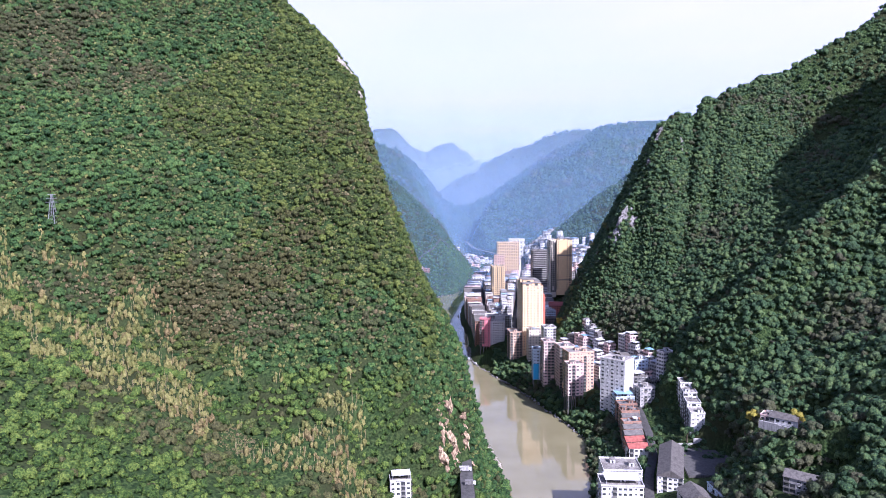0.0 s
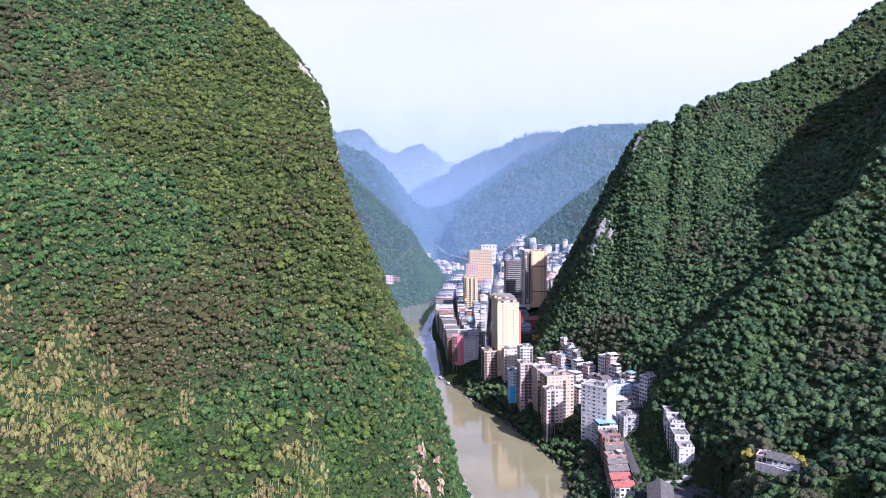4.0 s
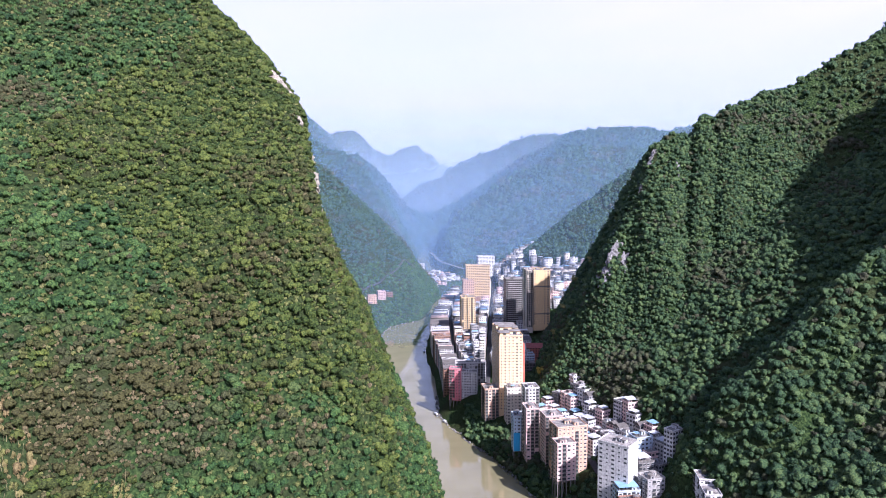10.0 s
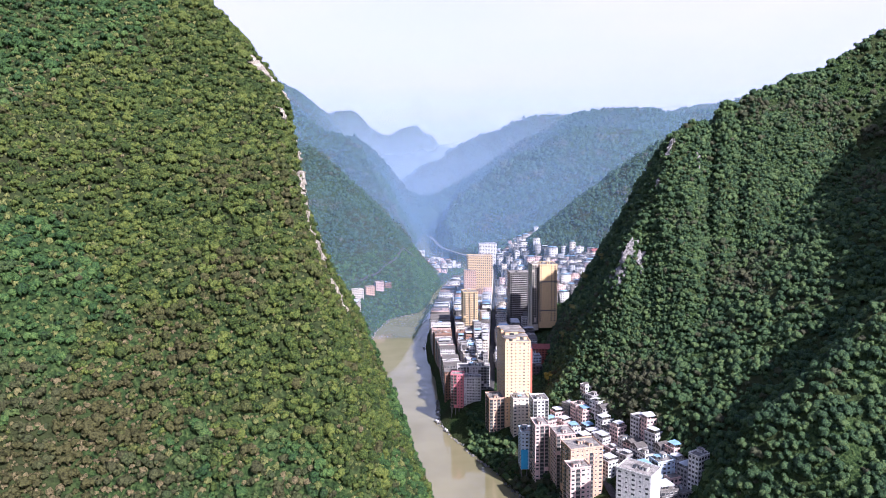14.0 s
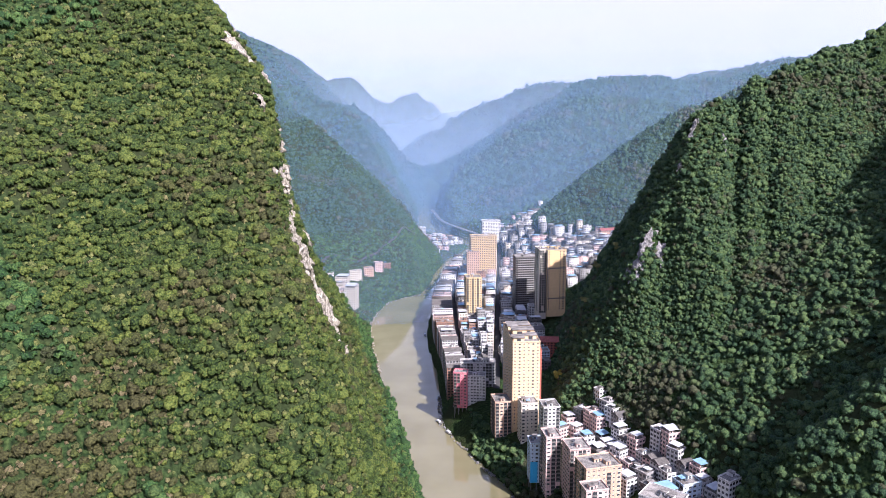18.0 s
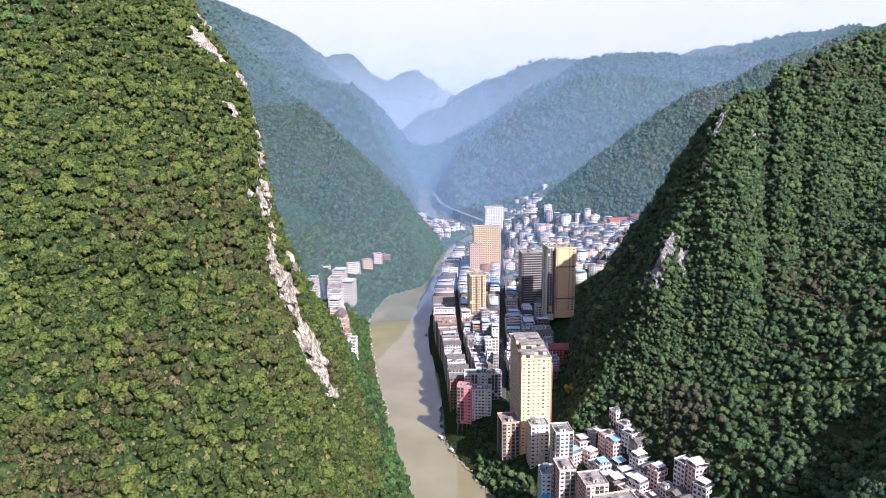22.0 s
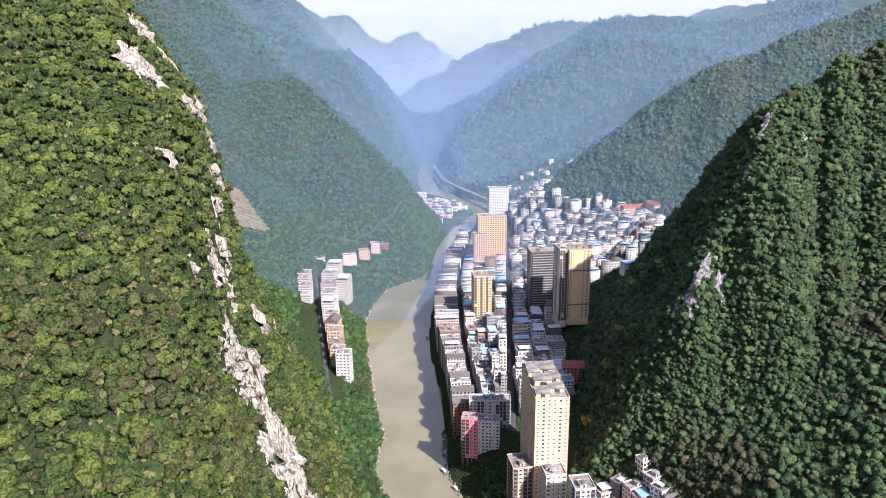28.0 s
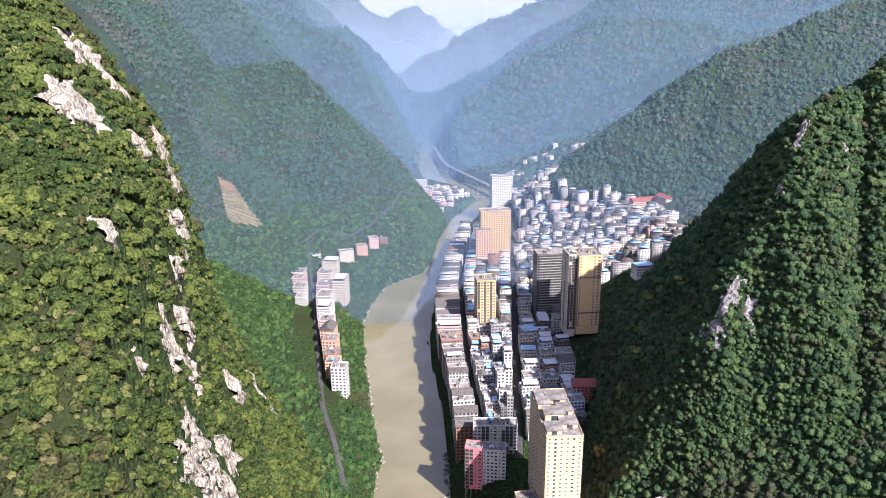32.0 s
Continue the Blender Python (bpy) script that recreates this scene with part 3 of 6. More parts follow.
def dryness(x, y, z, r):
    """How brown each crown is: patches on the slopes, most on the shoulder's edge over the river, and single dry trees."""
    patch = fnoise(x + 0.4 * z, y + 0.8 * z, 75, 4) + 0.27 * smooth(-190, -95, x) * (1 - smooth(0, 60, x)) * (z > 120) * (y < 720)
    return np.clip(0.85 * smooth(0.16, 0.46, patch + 0.4 * (r.random(len(x)) - 0.5)) + 0.8 * (r.random(len(x)) < 0.03), 0, 0.9)


def wood(name, area, gap, size, leaves, leaf, material, label, seed, tall=1.0, test=None, lumps=1):
    x, y, z = steep_fill(*area, gap, seed)
    keep = ~built_up(x, y, z) & (z > 0.5)
    if test is not None:
        keep &= test(x, y, z)
    x, y, z = x[keep], y[keep], z[keep]
    r = np.random.default_rng(seed + 50)
    rad = size * (0.6 + 0.9 * r.random(len(x)) ** 2.0)
    return crowns(name, x, y, z, rad, leaves, leaf, material, label, tall, seed, dry=dryness(x, y, z, r), lumps=lumps)


side_l = lambda x, y, z: (np.interp(y, BANK_Y, BANK_L) - x) > 0
side_r = lambda x, y, z: (x - np.interp(y, SHORE_Y, SHORE_R)) > 0


# ---- pale cliffs: where rock breaks through, no trees stand ----
CLIFF_SPOTS = ((2, 406, 66, 12, 34), (9, 414, 62, 8, 36), (13, 436, 52, 9, 26), (208, 790, 164, 26, 52), (262, 824, 272, 9, 34), (254, 816, 246, 6, 18), (284, 822, 268, 5, 26))
# the great pale cliff of the shoulder, from its head down to its foot
SHOULDER_CLIFF = ((-88, 604, 326, 9.1, 10.4), (-96, 646, 334, 5.4, 18.1), (-98, 635, 340, 8.8, 17.5), (-82, 609, 320, 7.9, 10.5), (-77, 622, 311, 3.8, 8.2), (-83, 659, 302, 6.8, 21.7), (-69, 575, 294, 3.2, 6.9), (-75, 640, 274, 7.3, 14.7), (-68, 616, 268, 4.9, 13.5), (-64, 602, 259, 3.6, 7.8), (-63, 587, 254, 7.4, 14.8), (-63, 606, 247, 6.9, 13.2), (-63, 566, 260, 2.3, 9.0), (-61, 599, 240, 6.8, 10.4), (-58, 583, 230, 8.7, 12.5), (-58, 571, 226, 9.6, 12.0), (-53, 574, 212, 12.4, 17.3), (-53, 597, 209, 7.0, 16.1), (-48, 583, 195, 11.7, 33.9), (-45, 571, 186, 10.2, 17.8), (-41, 585, 181, 5.9, 16.1), (-38, 580, 172, 9.4, 18.7), (-59, 668, 195, 2.7, 23.5), (-60, 634, 214, 2.4, 12.0), (-54, 584, 218, 10.1, 10.1), (-37, 571, 166, 10.5, 15.8))
cr = random.Random(21)
CLIFFS = []
for cx, cy, cz, w, h in CLIFF_SPOTS:
    n_sub = 4 if w < 7 else 10
    for k in range(n_sub):
        CLIFFS.append((cx + cr.uniform(-0.55, 0.55) * w * (k > 0), cy + cr.uniform(-2, 2) * (k > 0), cz + cr.uniform(-0.6, 0.6) * h * (k > 0), w * (0.55 if k == 0 else cr.uniform(0.14, 0.42)), h * (0.6 if k == 0 else cr.uniform(0.14, 0.42))))


for cx, cy, cz, w, h in SHOULDER_CLIFF:
    CLIFFS.append((cx, cy, cz, w * 1.35, h * 1.3))
    for k in range(3 if w > 5 else 1):
        CLIFFS.append((cx + cr.uniform(-0.5, 0.5) * w, cy + cr.uniform(-1, 1), cz + cr.uniform(-0.6, 0.6) * h, w * cr.uniform(0.25, 0.5), h * cr.uniform(0.3, 0.6)))


def bare(x, y, z):
    hit = np.zeros(np.shape(x), bool)
    for cx, cy, cz, w, h in CLIFFS:
        hit |= (((x - cx) / (w * 0.42 + 0.4)) ** 2 + ((z - cz) / (h * 0.42 + 0.4)) ** 2 < 1) & (np.abs(y - cy) < 7)
    return hit


def bamboo_patch(x, y):
    return (x > -330) & (x < -40) & (y > 335) & (y < 428) & (fnoise(x, y, 45, 3) + 0.7 * (vnoise(x, y, 7) - 0.5) > 0.02)


def grass_patch(x, y):
    return (x > -120) & (x < -20) & (y > 330) & (y < 400) & (fnoise(x + 70, y, 34, 3) > 0.16)


lush = lambda x, y, z: side_l(x, y, z) & ~bamboo_patch(x, y) & ~grass_patch(x, y) & ~bare(x, y, z)
close = lambda x, y, z: (x + 120 * fnoise(x, y, 50, 3) > -170) & (y < 690) & (z + 70 * fnoise(x + 90, y, 40, 3) > 125)
closest = lambda x, y, z: close(x, y, z) & (x > -140) & (y < 650) & (z + 40 * fnoise(x - 40, y, 30, 2) > 190)
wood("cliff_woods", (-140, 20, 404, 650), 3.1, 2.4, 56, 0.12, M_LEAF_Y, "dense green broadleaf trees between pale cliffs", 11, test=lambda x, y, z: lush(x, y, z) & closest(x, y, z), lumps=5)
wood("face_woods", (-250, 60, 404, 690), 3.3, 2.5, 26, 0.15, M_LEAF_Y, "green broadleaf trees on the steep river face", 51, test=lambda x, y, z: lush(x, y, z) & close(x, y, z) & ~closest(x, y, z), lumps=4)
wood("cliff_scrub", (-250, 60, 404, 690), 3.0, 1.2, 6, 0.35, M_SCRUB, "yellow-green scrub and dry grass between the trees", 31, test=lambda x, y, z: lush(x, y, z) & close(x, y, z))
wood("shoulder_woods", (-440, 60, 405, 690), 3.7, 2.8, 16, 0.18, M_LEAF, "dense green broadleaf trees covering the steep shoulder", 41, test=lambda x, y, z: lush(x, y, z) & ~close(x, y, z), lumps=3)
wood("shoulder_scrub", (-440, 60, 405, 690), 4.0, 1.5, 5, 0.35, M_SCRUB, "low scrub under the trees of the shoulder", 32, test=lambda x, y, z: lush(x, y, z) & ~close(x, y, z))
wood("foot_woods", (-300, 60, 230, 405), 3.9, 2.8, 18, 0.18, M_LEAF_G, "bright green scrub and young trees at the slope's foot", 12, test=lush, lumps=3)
wood("bamboo_woods", (-330, -30, 330, 432), 3.3, 1.7, 26, 0.22, M_BAMBOO, "yellowing bamboo thicket on the lower slope", 22, 1.9, test=lambda x, y, z: side_l(x, y, z) & bamboo_patch(x, y) & ~grass_patch(x, y), lumps=2)
wood("grass_tufts", (-130, -10, 325, 405), 1.7, 0.7, 8, 0.5, M_SCRUB, "dry yellowish grass on a bare slope", 33, test=lambda x, y, z: side_l(x, y, z) & grass_patch(x, y))
wood("upper_woods", (-420, -40, 690, 1000), 5.6, 3.8, 12, 0.22, M_LEAF, "green trees behind the cliffed shoulder", 13, test=lambda x, y, z: side_l(x, y, z) & (z > 120), lumps=2)
wood("side_woods", (-330, 140, 690, 1860), 4.6, 3.0, 12, 0.24, M_LEAF, "green bushes and trees over the river bank", 14, test=lambda x, y, z: side_l(x, y, z) & ((z < 120) | (y > 1000)) & (z < np.where(y < 1300, 200, 100)))
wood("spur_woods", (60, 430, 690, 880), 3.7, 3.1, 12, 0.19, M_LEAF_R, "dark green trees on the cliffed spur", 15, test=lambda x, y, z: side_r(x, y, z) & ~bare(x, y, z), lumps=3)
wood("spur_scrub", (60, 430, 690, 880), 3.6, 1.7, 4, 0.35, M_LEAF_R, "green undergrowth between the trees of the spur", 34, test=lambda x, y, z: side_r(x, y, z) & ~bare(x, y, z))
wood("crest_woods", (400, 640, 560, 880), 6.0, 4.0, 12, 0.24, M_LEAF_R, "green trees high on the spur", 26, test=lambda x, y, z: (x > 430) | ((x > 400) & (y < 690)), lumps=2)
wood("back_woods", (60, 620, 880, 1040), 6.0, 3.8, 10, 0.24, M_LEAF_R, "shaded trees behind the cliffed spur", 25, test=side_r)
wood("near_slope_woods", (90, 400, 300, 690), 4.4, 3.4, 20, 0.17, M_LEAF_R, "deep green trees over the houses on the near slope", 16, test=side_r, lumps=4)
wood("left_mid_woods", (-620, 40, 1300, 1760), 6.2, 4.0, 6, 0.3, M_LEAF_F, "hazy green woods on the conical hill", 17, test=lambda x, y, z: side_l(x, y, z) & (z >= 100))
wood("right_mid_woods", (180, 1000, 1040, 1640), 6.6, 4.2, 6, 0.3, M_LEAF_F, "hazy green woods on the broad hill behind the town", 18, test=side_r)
wood("far_woods", (-900, 1400, 1760, 2750), 13.0, 8.0, 3, 0.3, M_LEAF_F, "haze-tinted blue-green woods on the distant gorge sides", 19, test=lambda x, y, z: z > np.where(y < 2180, 24, 4))
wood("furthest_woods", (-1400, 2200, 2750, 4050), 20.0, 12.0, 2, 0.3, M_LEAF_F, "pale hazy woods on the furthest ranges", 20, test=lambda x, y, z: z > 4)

# ---- rock faces ----
def rock_face(cx, cy, cz, w, h, material, label, seed):
    """A craggy slab that follows the slope, standing a little proud of it, with uneven ledges and edge."""
    nu, nv = max(6, int(w / 0.7)), max(9, int(h / 0.8))
    e = 4.0
    gx_, gy_ = float(land(cx + e, cy) - land(cx - e, cy)), float(land(cx, cy + e) - land(cx, cy - e))
    g = math.hypot(gx_, gy_) + 1e-6
    ax, ay = -gy_ / g, gx_ / g
    a, b = np.meshgrid(np.linspace(-1, 1, nu + 1), np.linspace(-1, 1, nv + 1))
    wob = 1 + 1.3 * fnoise(seed * 13 + 30 * a, seed * 5 + 30 * b, 12, 3)
    s, zt = a * wob * w / 2, cz + b * wob * (1 - 0.25 * np.abs(a)) * h / 2
    px, py = cx + ax * s, cy + ay * s
    lo, hi = np.full(a.shape, -45.0), np.full(a.shape, 45.0)
    for _ in range(12):
        mid = (lo + hi) / 2
        low = land(px + gx_ / g * mid, py + gy_ / g * mid) < zt
        lo, hi = np.where(low, mid, lo), np.where(low, hi, mid)
    edge = np.hypot(a, b) + 0.8 * fnoise(px * 2 + seed * 31, zt * 1.3 + py, 9, 3)
    out = (1.5 + 4.2 * fnoise(px * 1.4 + s, zt * 0.5 + seed * 7, 6, 4)) * (1 - smooth(0.7, 1.0, edge)) + 2.2 * fnoise(px * 3 + py, zt * 2.2 + seed * 3, 4, 3) - 1.6 * smooth(0.8, 1.05, edge)
    v = np.stack((px + gx_ / g * (mid - out), py + gy_ / g * (mid - out), zt), -1)
    idx = np.arange(a.size).reshape(a.shape)
    quads = np.stack((idx[:-1, :-1], idx[:-1, 1:], idx[1:, 1:], idx[1:, :-1]), -1)[(edge[:-1, :-1] < 1.05) & (np.abs(mid[:-1, :-1]) < 30)].reshape(-1, 4)
    if len(quads) < 3:
        return None
    ob = new("cliff", mesh_from("cliff", v.reshape(-1, 3), np.full(len(quads), 4), quads.ravel(), material))
    return tagged(ob, label, "cliff", group="bare cliffs of the gorge", kind="structure")


for k, (cx, cy, cz, w, h) in enumerate(CLIFFS):
    rock_face(cx, cy, cz, w, h, (M_ROCK_B if cy < 450 else M_ROCK) if cx < 100 else M_ROCK_D, "brown and pale rock cutting above the bank road" if cy < 450 else "pale weathered limestone face breaking through the bushes" if cx < 100 else "grey streaked limestone face at the spur's edge", 3 + k)

# ---- haze sheets: thin tinted planes added to imitate haze far up the gorge ----
def haze_sheet_material(name, share, tint):
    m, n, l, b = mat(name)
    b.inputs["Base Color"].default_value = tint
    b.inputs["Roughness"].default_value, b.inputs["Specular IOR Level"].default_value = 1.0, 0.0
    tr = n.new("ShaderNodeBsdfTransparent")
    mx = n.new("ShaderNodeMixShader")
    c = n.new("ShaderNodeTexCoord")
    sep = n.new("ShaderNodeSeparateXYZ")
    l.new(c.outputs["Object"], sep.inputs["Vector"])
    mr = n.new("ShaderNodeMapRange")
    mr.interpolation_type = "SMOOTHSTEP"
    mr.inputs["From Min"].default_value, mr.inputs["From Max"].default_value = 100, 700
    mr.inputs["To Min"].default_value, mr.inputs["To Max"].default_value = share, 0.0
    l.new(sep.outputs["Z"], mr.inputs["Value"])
    cloud = noise_tex(n, l, 0.004, 3.0)
    mul = n.new("ShaderNodeMath")
    mul.operation = "MULTIPLY"
    r2 = n.new("ShaderNodeMapRange")
    r2.inputs["From Min"].default_value, r2.inputs["From Max"].default_value = 0.3, 0.7
    r2.inputs["To Min"].default_value, r2.inputs["To Max"].default_value = 0.75, 1.2
    l.new(cloud.outputs["Fac"], r2.inputs["Value"])
    l.new(mr.outputs["Result"], mul.inputs[0])
    l.new(r2.outputs["Result"], mul.inputs[1])
    l.new(mul.outputs[0], mx.inputs["Fac"])
    l.new(tr.outputs["BSDF"], mx.inputs[1])
    l.new(b.outputs["BSDF"], mx.inputs[2])
    l.new(mx.outputs["Shader"], n["Material Output"].inputs["Surface"])
    return m


# each added sheet lays painted blue haze over everything behind it
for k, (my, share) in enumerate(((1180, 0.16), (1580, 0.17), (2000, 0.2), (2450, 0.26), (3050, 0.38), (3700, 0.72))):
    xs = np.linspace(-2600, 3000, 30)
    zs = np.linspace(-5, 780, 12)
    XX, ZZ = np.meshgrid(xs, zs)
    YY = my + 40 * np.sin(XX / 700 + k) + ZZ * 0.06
    tagged(new("haze_sheet", sheet("haze_sheet", XX, YY, ZZ, haze_sheet_material("haze_sheet", share, (0.15, 0.24, 0.385, 1) if my < 2800 else (0.3, 0.36, 0.45, 1)))), "translucent bluish sheet standing in for haze across the gorge", "mist", kind="stuff")

# ---- buildings ----
def part(name, bm, material, parent, label=""):
    me = bpy.data.meshes.new(name)
    bm.to_mesh(me)
    bm.free()
    for m in material if isinstance(material, (list, tuple)) else (material,):
        me.materials.append(m)
    return piece(name, me, parent, (0, 0, 0), label=label)


def piece(name, me, parent, at, size=(1, 1, 1), yaw=0.0, label=""):
    ob = new(name, me)
    ob.parent = parent
    ob.location, ob.scale, ob.rotation_euler = at, size, (0, 0, radians(yaw))
    if label:
        ob["label"] = label
    return ob


BOX_FACES = ((0, 3, 2, 1), (4, 5, 6, 7), (0, 1, 5, 4), (1, 2, 6, 5), (2, 3, 7, 6), (3, 0, 4, 7))


def put_box(bm, x0, x1, y0, y1, z0, z1, mi=0):
    v = [bm.verts.new(c) for c in ((x0, y0, z0), (x1, y0, z0), (x1, y1, z0), (x0, y1, z0), (x0, y0, z1), (x1, y0, z1), (x1, y1, z1), (x0, y1, z1))]
    for f in BOX_FACES:
        bm.faces.new([v[i] for i in f]).material_index = mi
    return v


def block(name, x0, x1, y0, y1, z0, z1, material, parent, label=""):
    bm = bmesh.new()
    put_box(bm, x0, x1, y0, y1, z0, z1)
    return part(name, bm, material, parent, label)


def shared(name, boxes, materials):
    bm = bmesh.new()
    for b in boxes:
        put_box(bm, *b)
    me = bpy.data.meshes.new(name)
    bm.to_mesh(me)
    bm.free()
    for m in materials:
        me.materials.append(m)
    return me


# one window, one metre square: pane set back in a frame, with a sill
WINDOW = shared("window", ((-0.5, 0.5, -0.03, 0.05, 0, 1, 1), (-0.53, 0.53, -0.12, 0.0, 0.95, 1.02, 0), (-0.56, 0.56, -0.18, 0.0, -0.06, 0, 0)), (M_FRAME, M_GLASS))
OPENING = shared("opening", ((-0.5, 0.5, -0.03, 0.05, 0, 1, 1), (-0.5, 0.5, -0.5, 0.0, -0.12, 0, 0), (-0.5, 0.5, -0.5, -0.42, 0, 0.34, 0)), (M_CONCRETE, M_GLASS))

def cylinder(bm, x, y, z0, z1, r, seg=10, r1=None):
    r1 = r if r1 is None else r1
    lo = [bm.verts.new((x + r * math.cos(6.2832 * k / seg), y + r * math.sin(6.2832 * k / seg), z0)) for k in range(seg)]
    hi = [bm.verts.new((x + r1 * math.cos(6.2832 * k / seg), y + r1 * math.sin(6.2832 * k / seg), z1)) for k in range(seg)]
    for k in range(seg):
        bm.faces.new((lo[k], lo[(k + 1) % seg], hi[(k + 1) % seg], hi[k]))
    bm.faces.new(hi)
    bm.faces.new(lo[::-1])


def made(name, build, materials):
    bm = bmesh.new()
    build(bm)
    me = bpy.data.meshes.new(name)
    bm.to_mesh(me)
    bm.free()
    for m in materials:
        me.materials.append(m)
    return me


def tank_shape(bm):
    cylinder(bm, 0, 0, 0.5, 1.9, 0.75, 10)
    cylinder(bm, 0, 0, 1.9, 2.2, 0.75, 10, 0.2)
    for a, b in ((-0.45, -0.45), (0.45, -0.45), (0.45, 0.45), (-0.45, 0.45)):
        put_box(bm, a - 0.06, a + 0.06, b - 0.06, b + 0.06, 0, 0.5)


def heater_shape(bm):
    v = [bm.verts.new(c) for c in ((-1, -0.8, 0.15), (1, -0.8, 0.15), (1, 0.6, 1.3), (-1, 0.6, 1.3), (-1, -0.75, 0.05), (1, -0.75, 0.05), (1, 0.65, 1.2), (-1, 0.65, 1.2))]
    for f in BOX_FACES:
        bm.faces.new([v[i] for i in f])
    put_box(bm, -1.1, 1.1, 0.45, 0.9, 1.2, 1.65)
    put_box(bm, -0.9, -0.8, 0.5, 0.6, 0, 1.2)
    put_box(bm, 0.8, 0.9, 0.5, 0.6, 0, 1.2)


def canopy_shape(bm):
    """A unit tin roof on four posts, one metre square, with ribs and a slight fall."""
    for i in range(6):
        x0, x1 = -0.5 + i / 6, -0.5 + (i + 1) / 6
        for a, b, up in ((x0, x1 - 0.03, 0.0), (x1 - 0.03, x1, 0.03)):
            v = [bm.verts.new(c) for c in ((a, -0.54, 0.9 + up), (b, -0.54, 0.9 + up), (b, 0.54, 1.0 + up), (a, 0.54, 1.0 + up), (a, -0.54, 0.94 + up), (b, -0.54, 0.94 + up), (b, 0.54, 1.04 + up), (a, 0.54, 1.04 + up))]
            for f in BOX_FACES:
                bm.faces.new([v[k] for k in f])
    for a, b in ((-0.46, -0.46), (0.46, -0.46), (0.46, 0.46), (-0.46, 0.46)):
        put_box(bm, a - 0.015, a + 0.015, b - 0.015, b + 0.015, 0, 0.93, 1)


def hut_shape(bm):
    put_box(bm, -0.5, 0.5, -0.5, 0.5, 0, 0.92)
    put_box(bm, -0.58, 0.58, -0.58, 0.58, 0.92, 1.0, 1)
    put_box(bm, -0.18, 0.18, -0.52, -0.5, 0, 0.7, 2)


TANK = made("water_tank", tank_shape, (M_PIPE,))
HEATER = made("solar_heater", heater_shape, (M_GLASS,))
CANOPY_B = made("canopy", canopy_shape, (M_TIN_B, M_PIPE))
CANOPY_W = made("canopy", canopy_shape, (M_TIN_W, M_PIPE))
HUTS = {k: made("stair_hut", hut_shape, (WALLS[k], M_ROOF, M_GLASS)) for k in WALLS}
hr = random.Random(5)


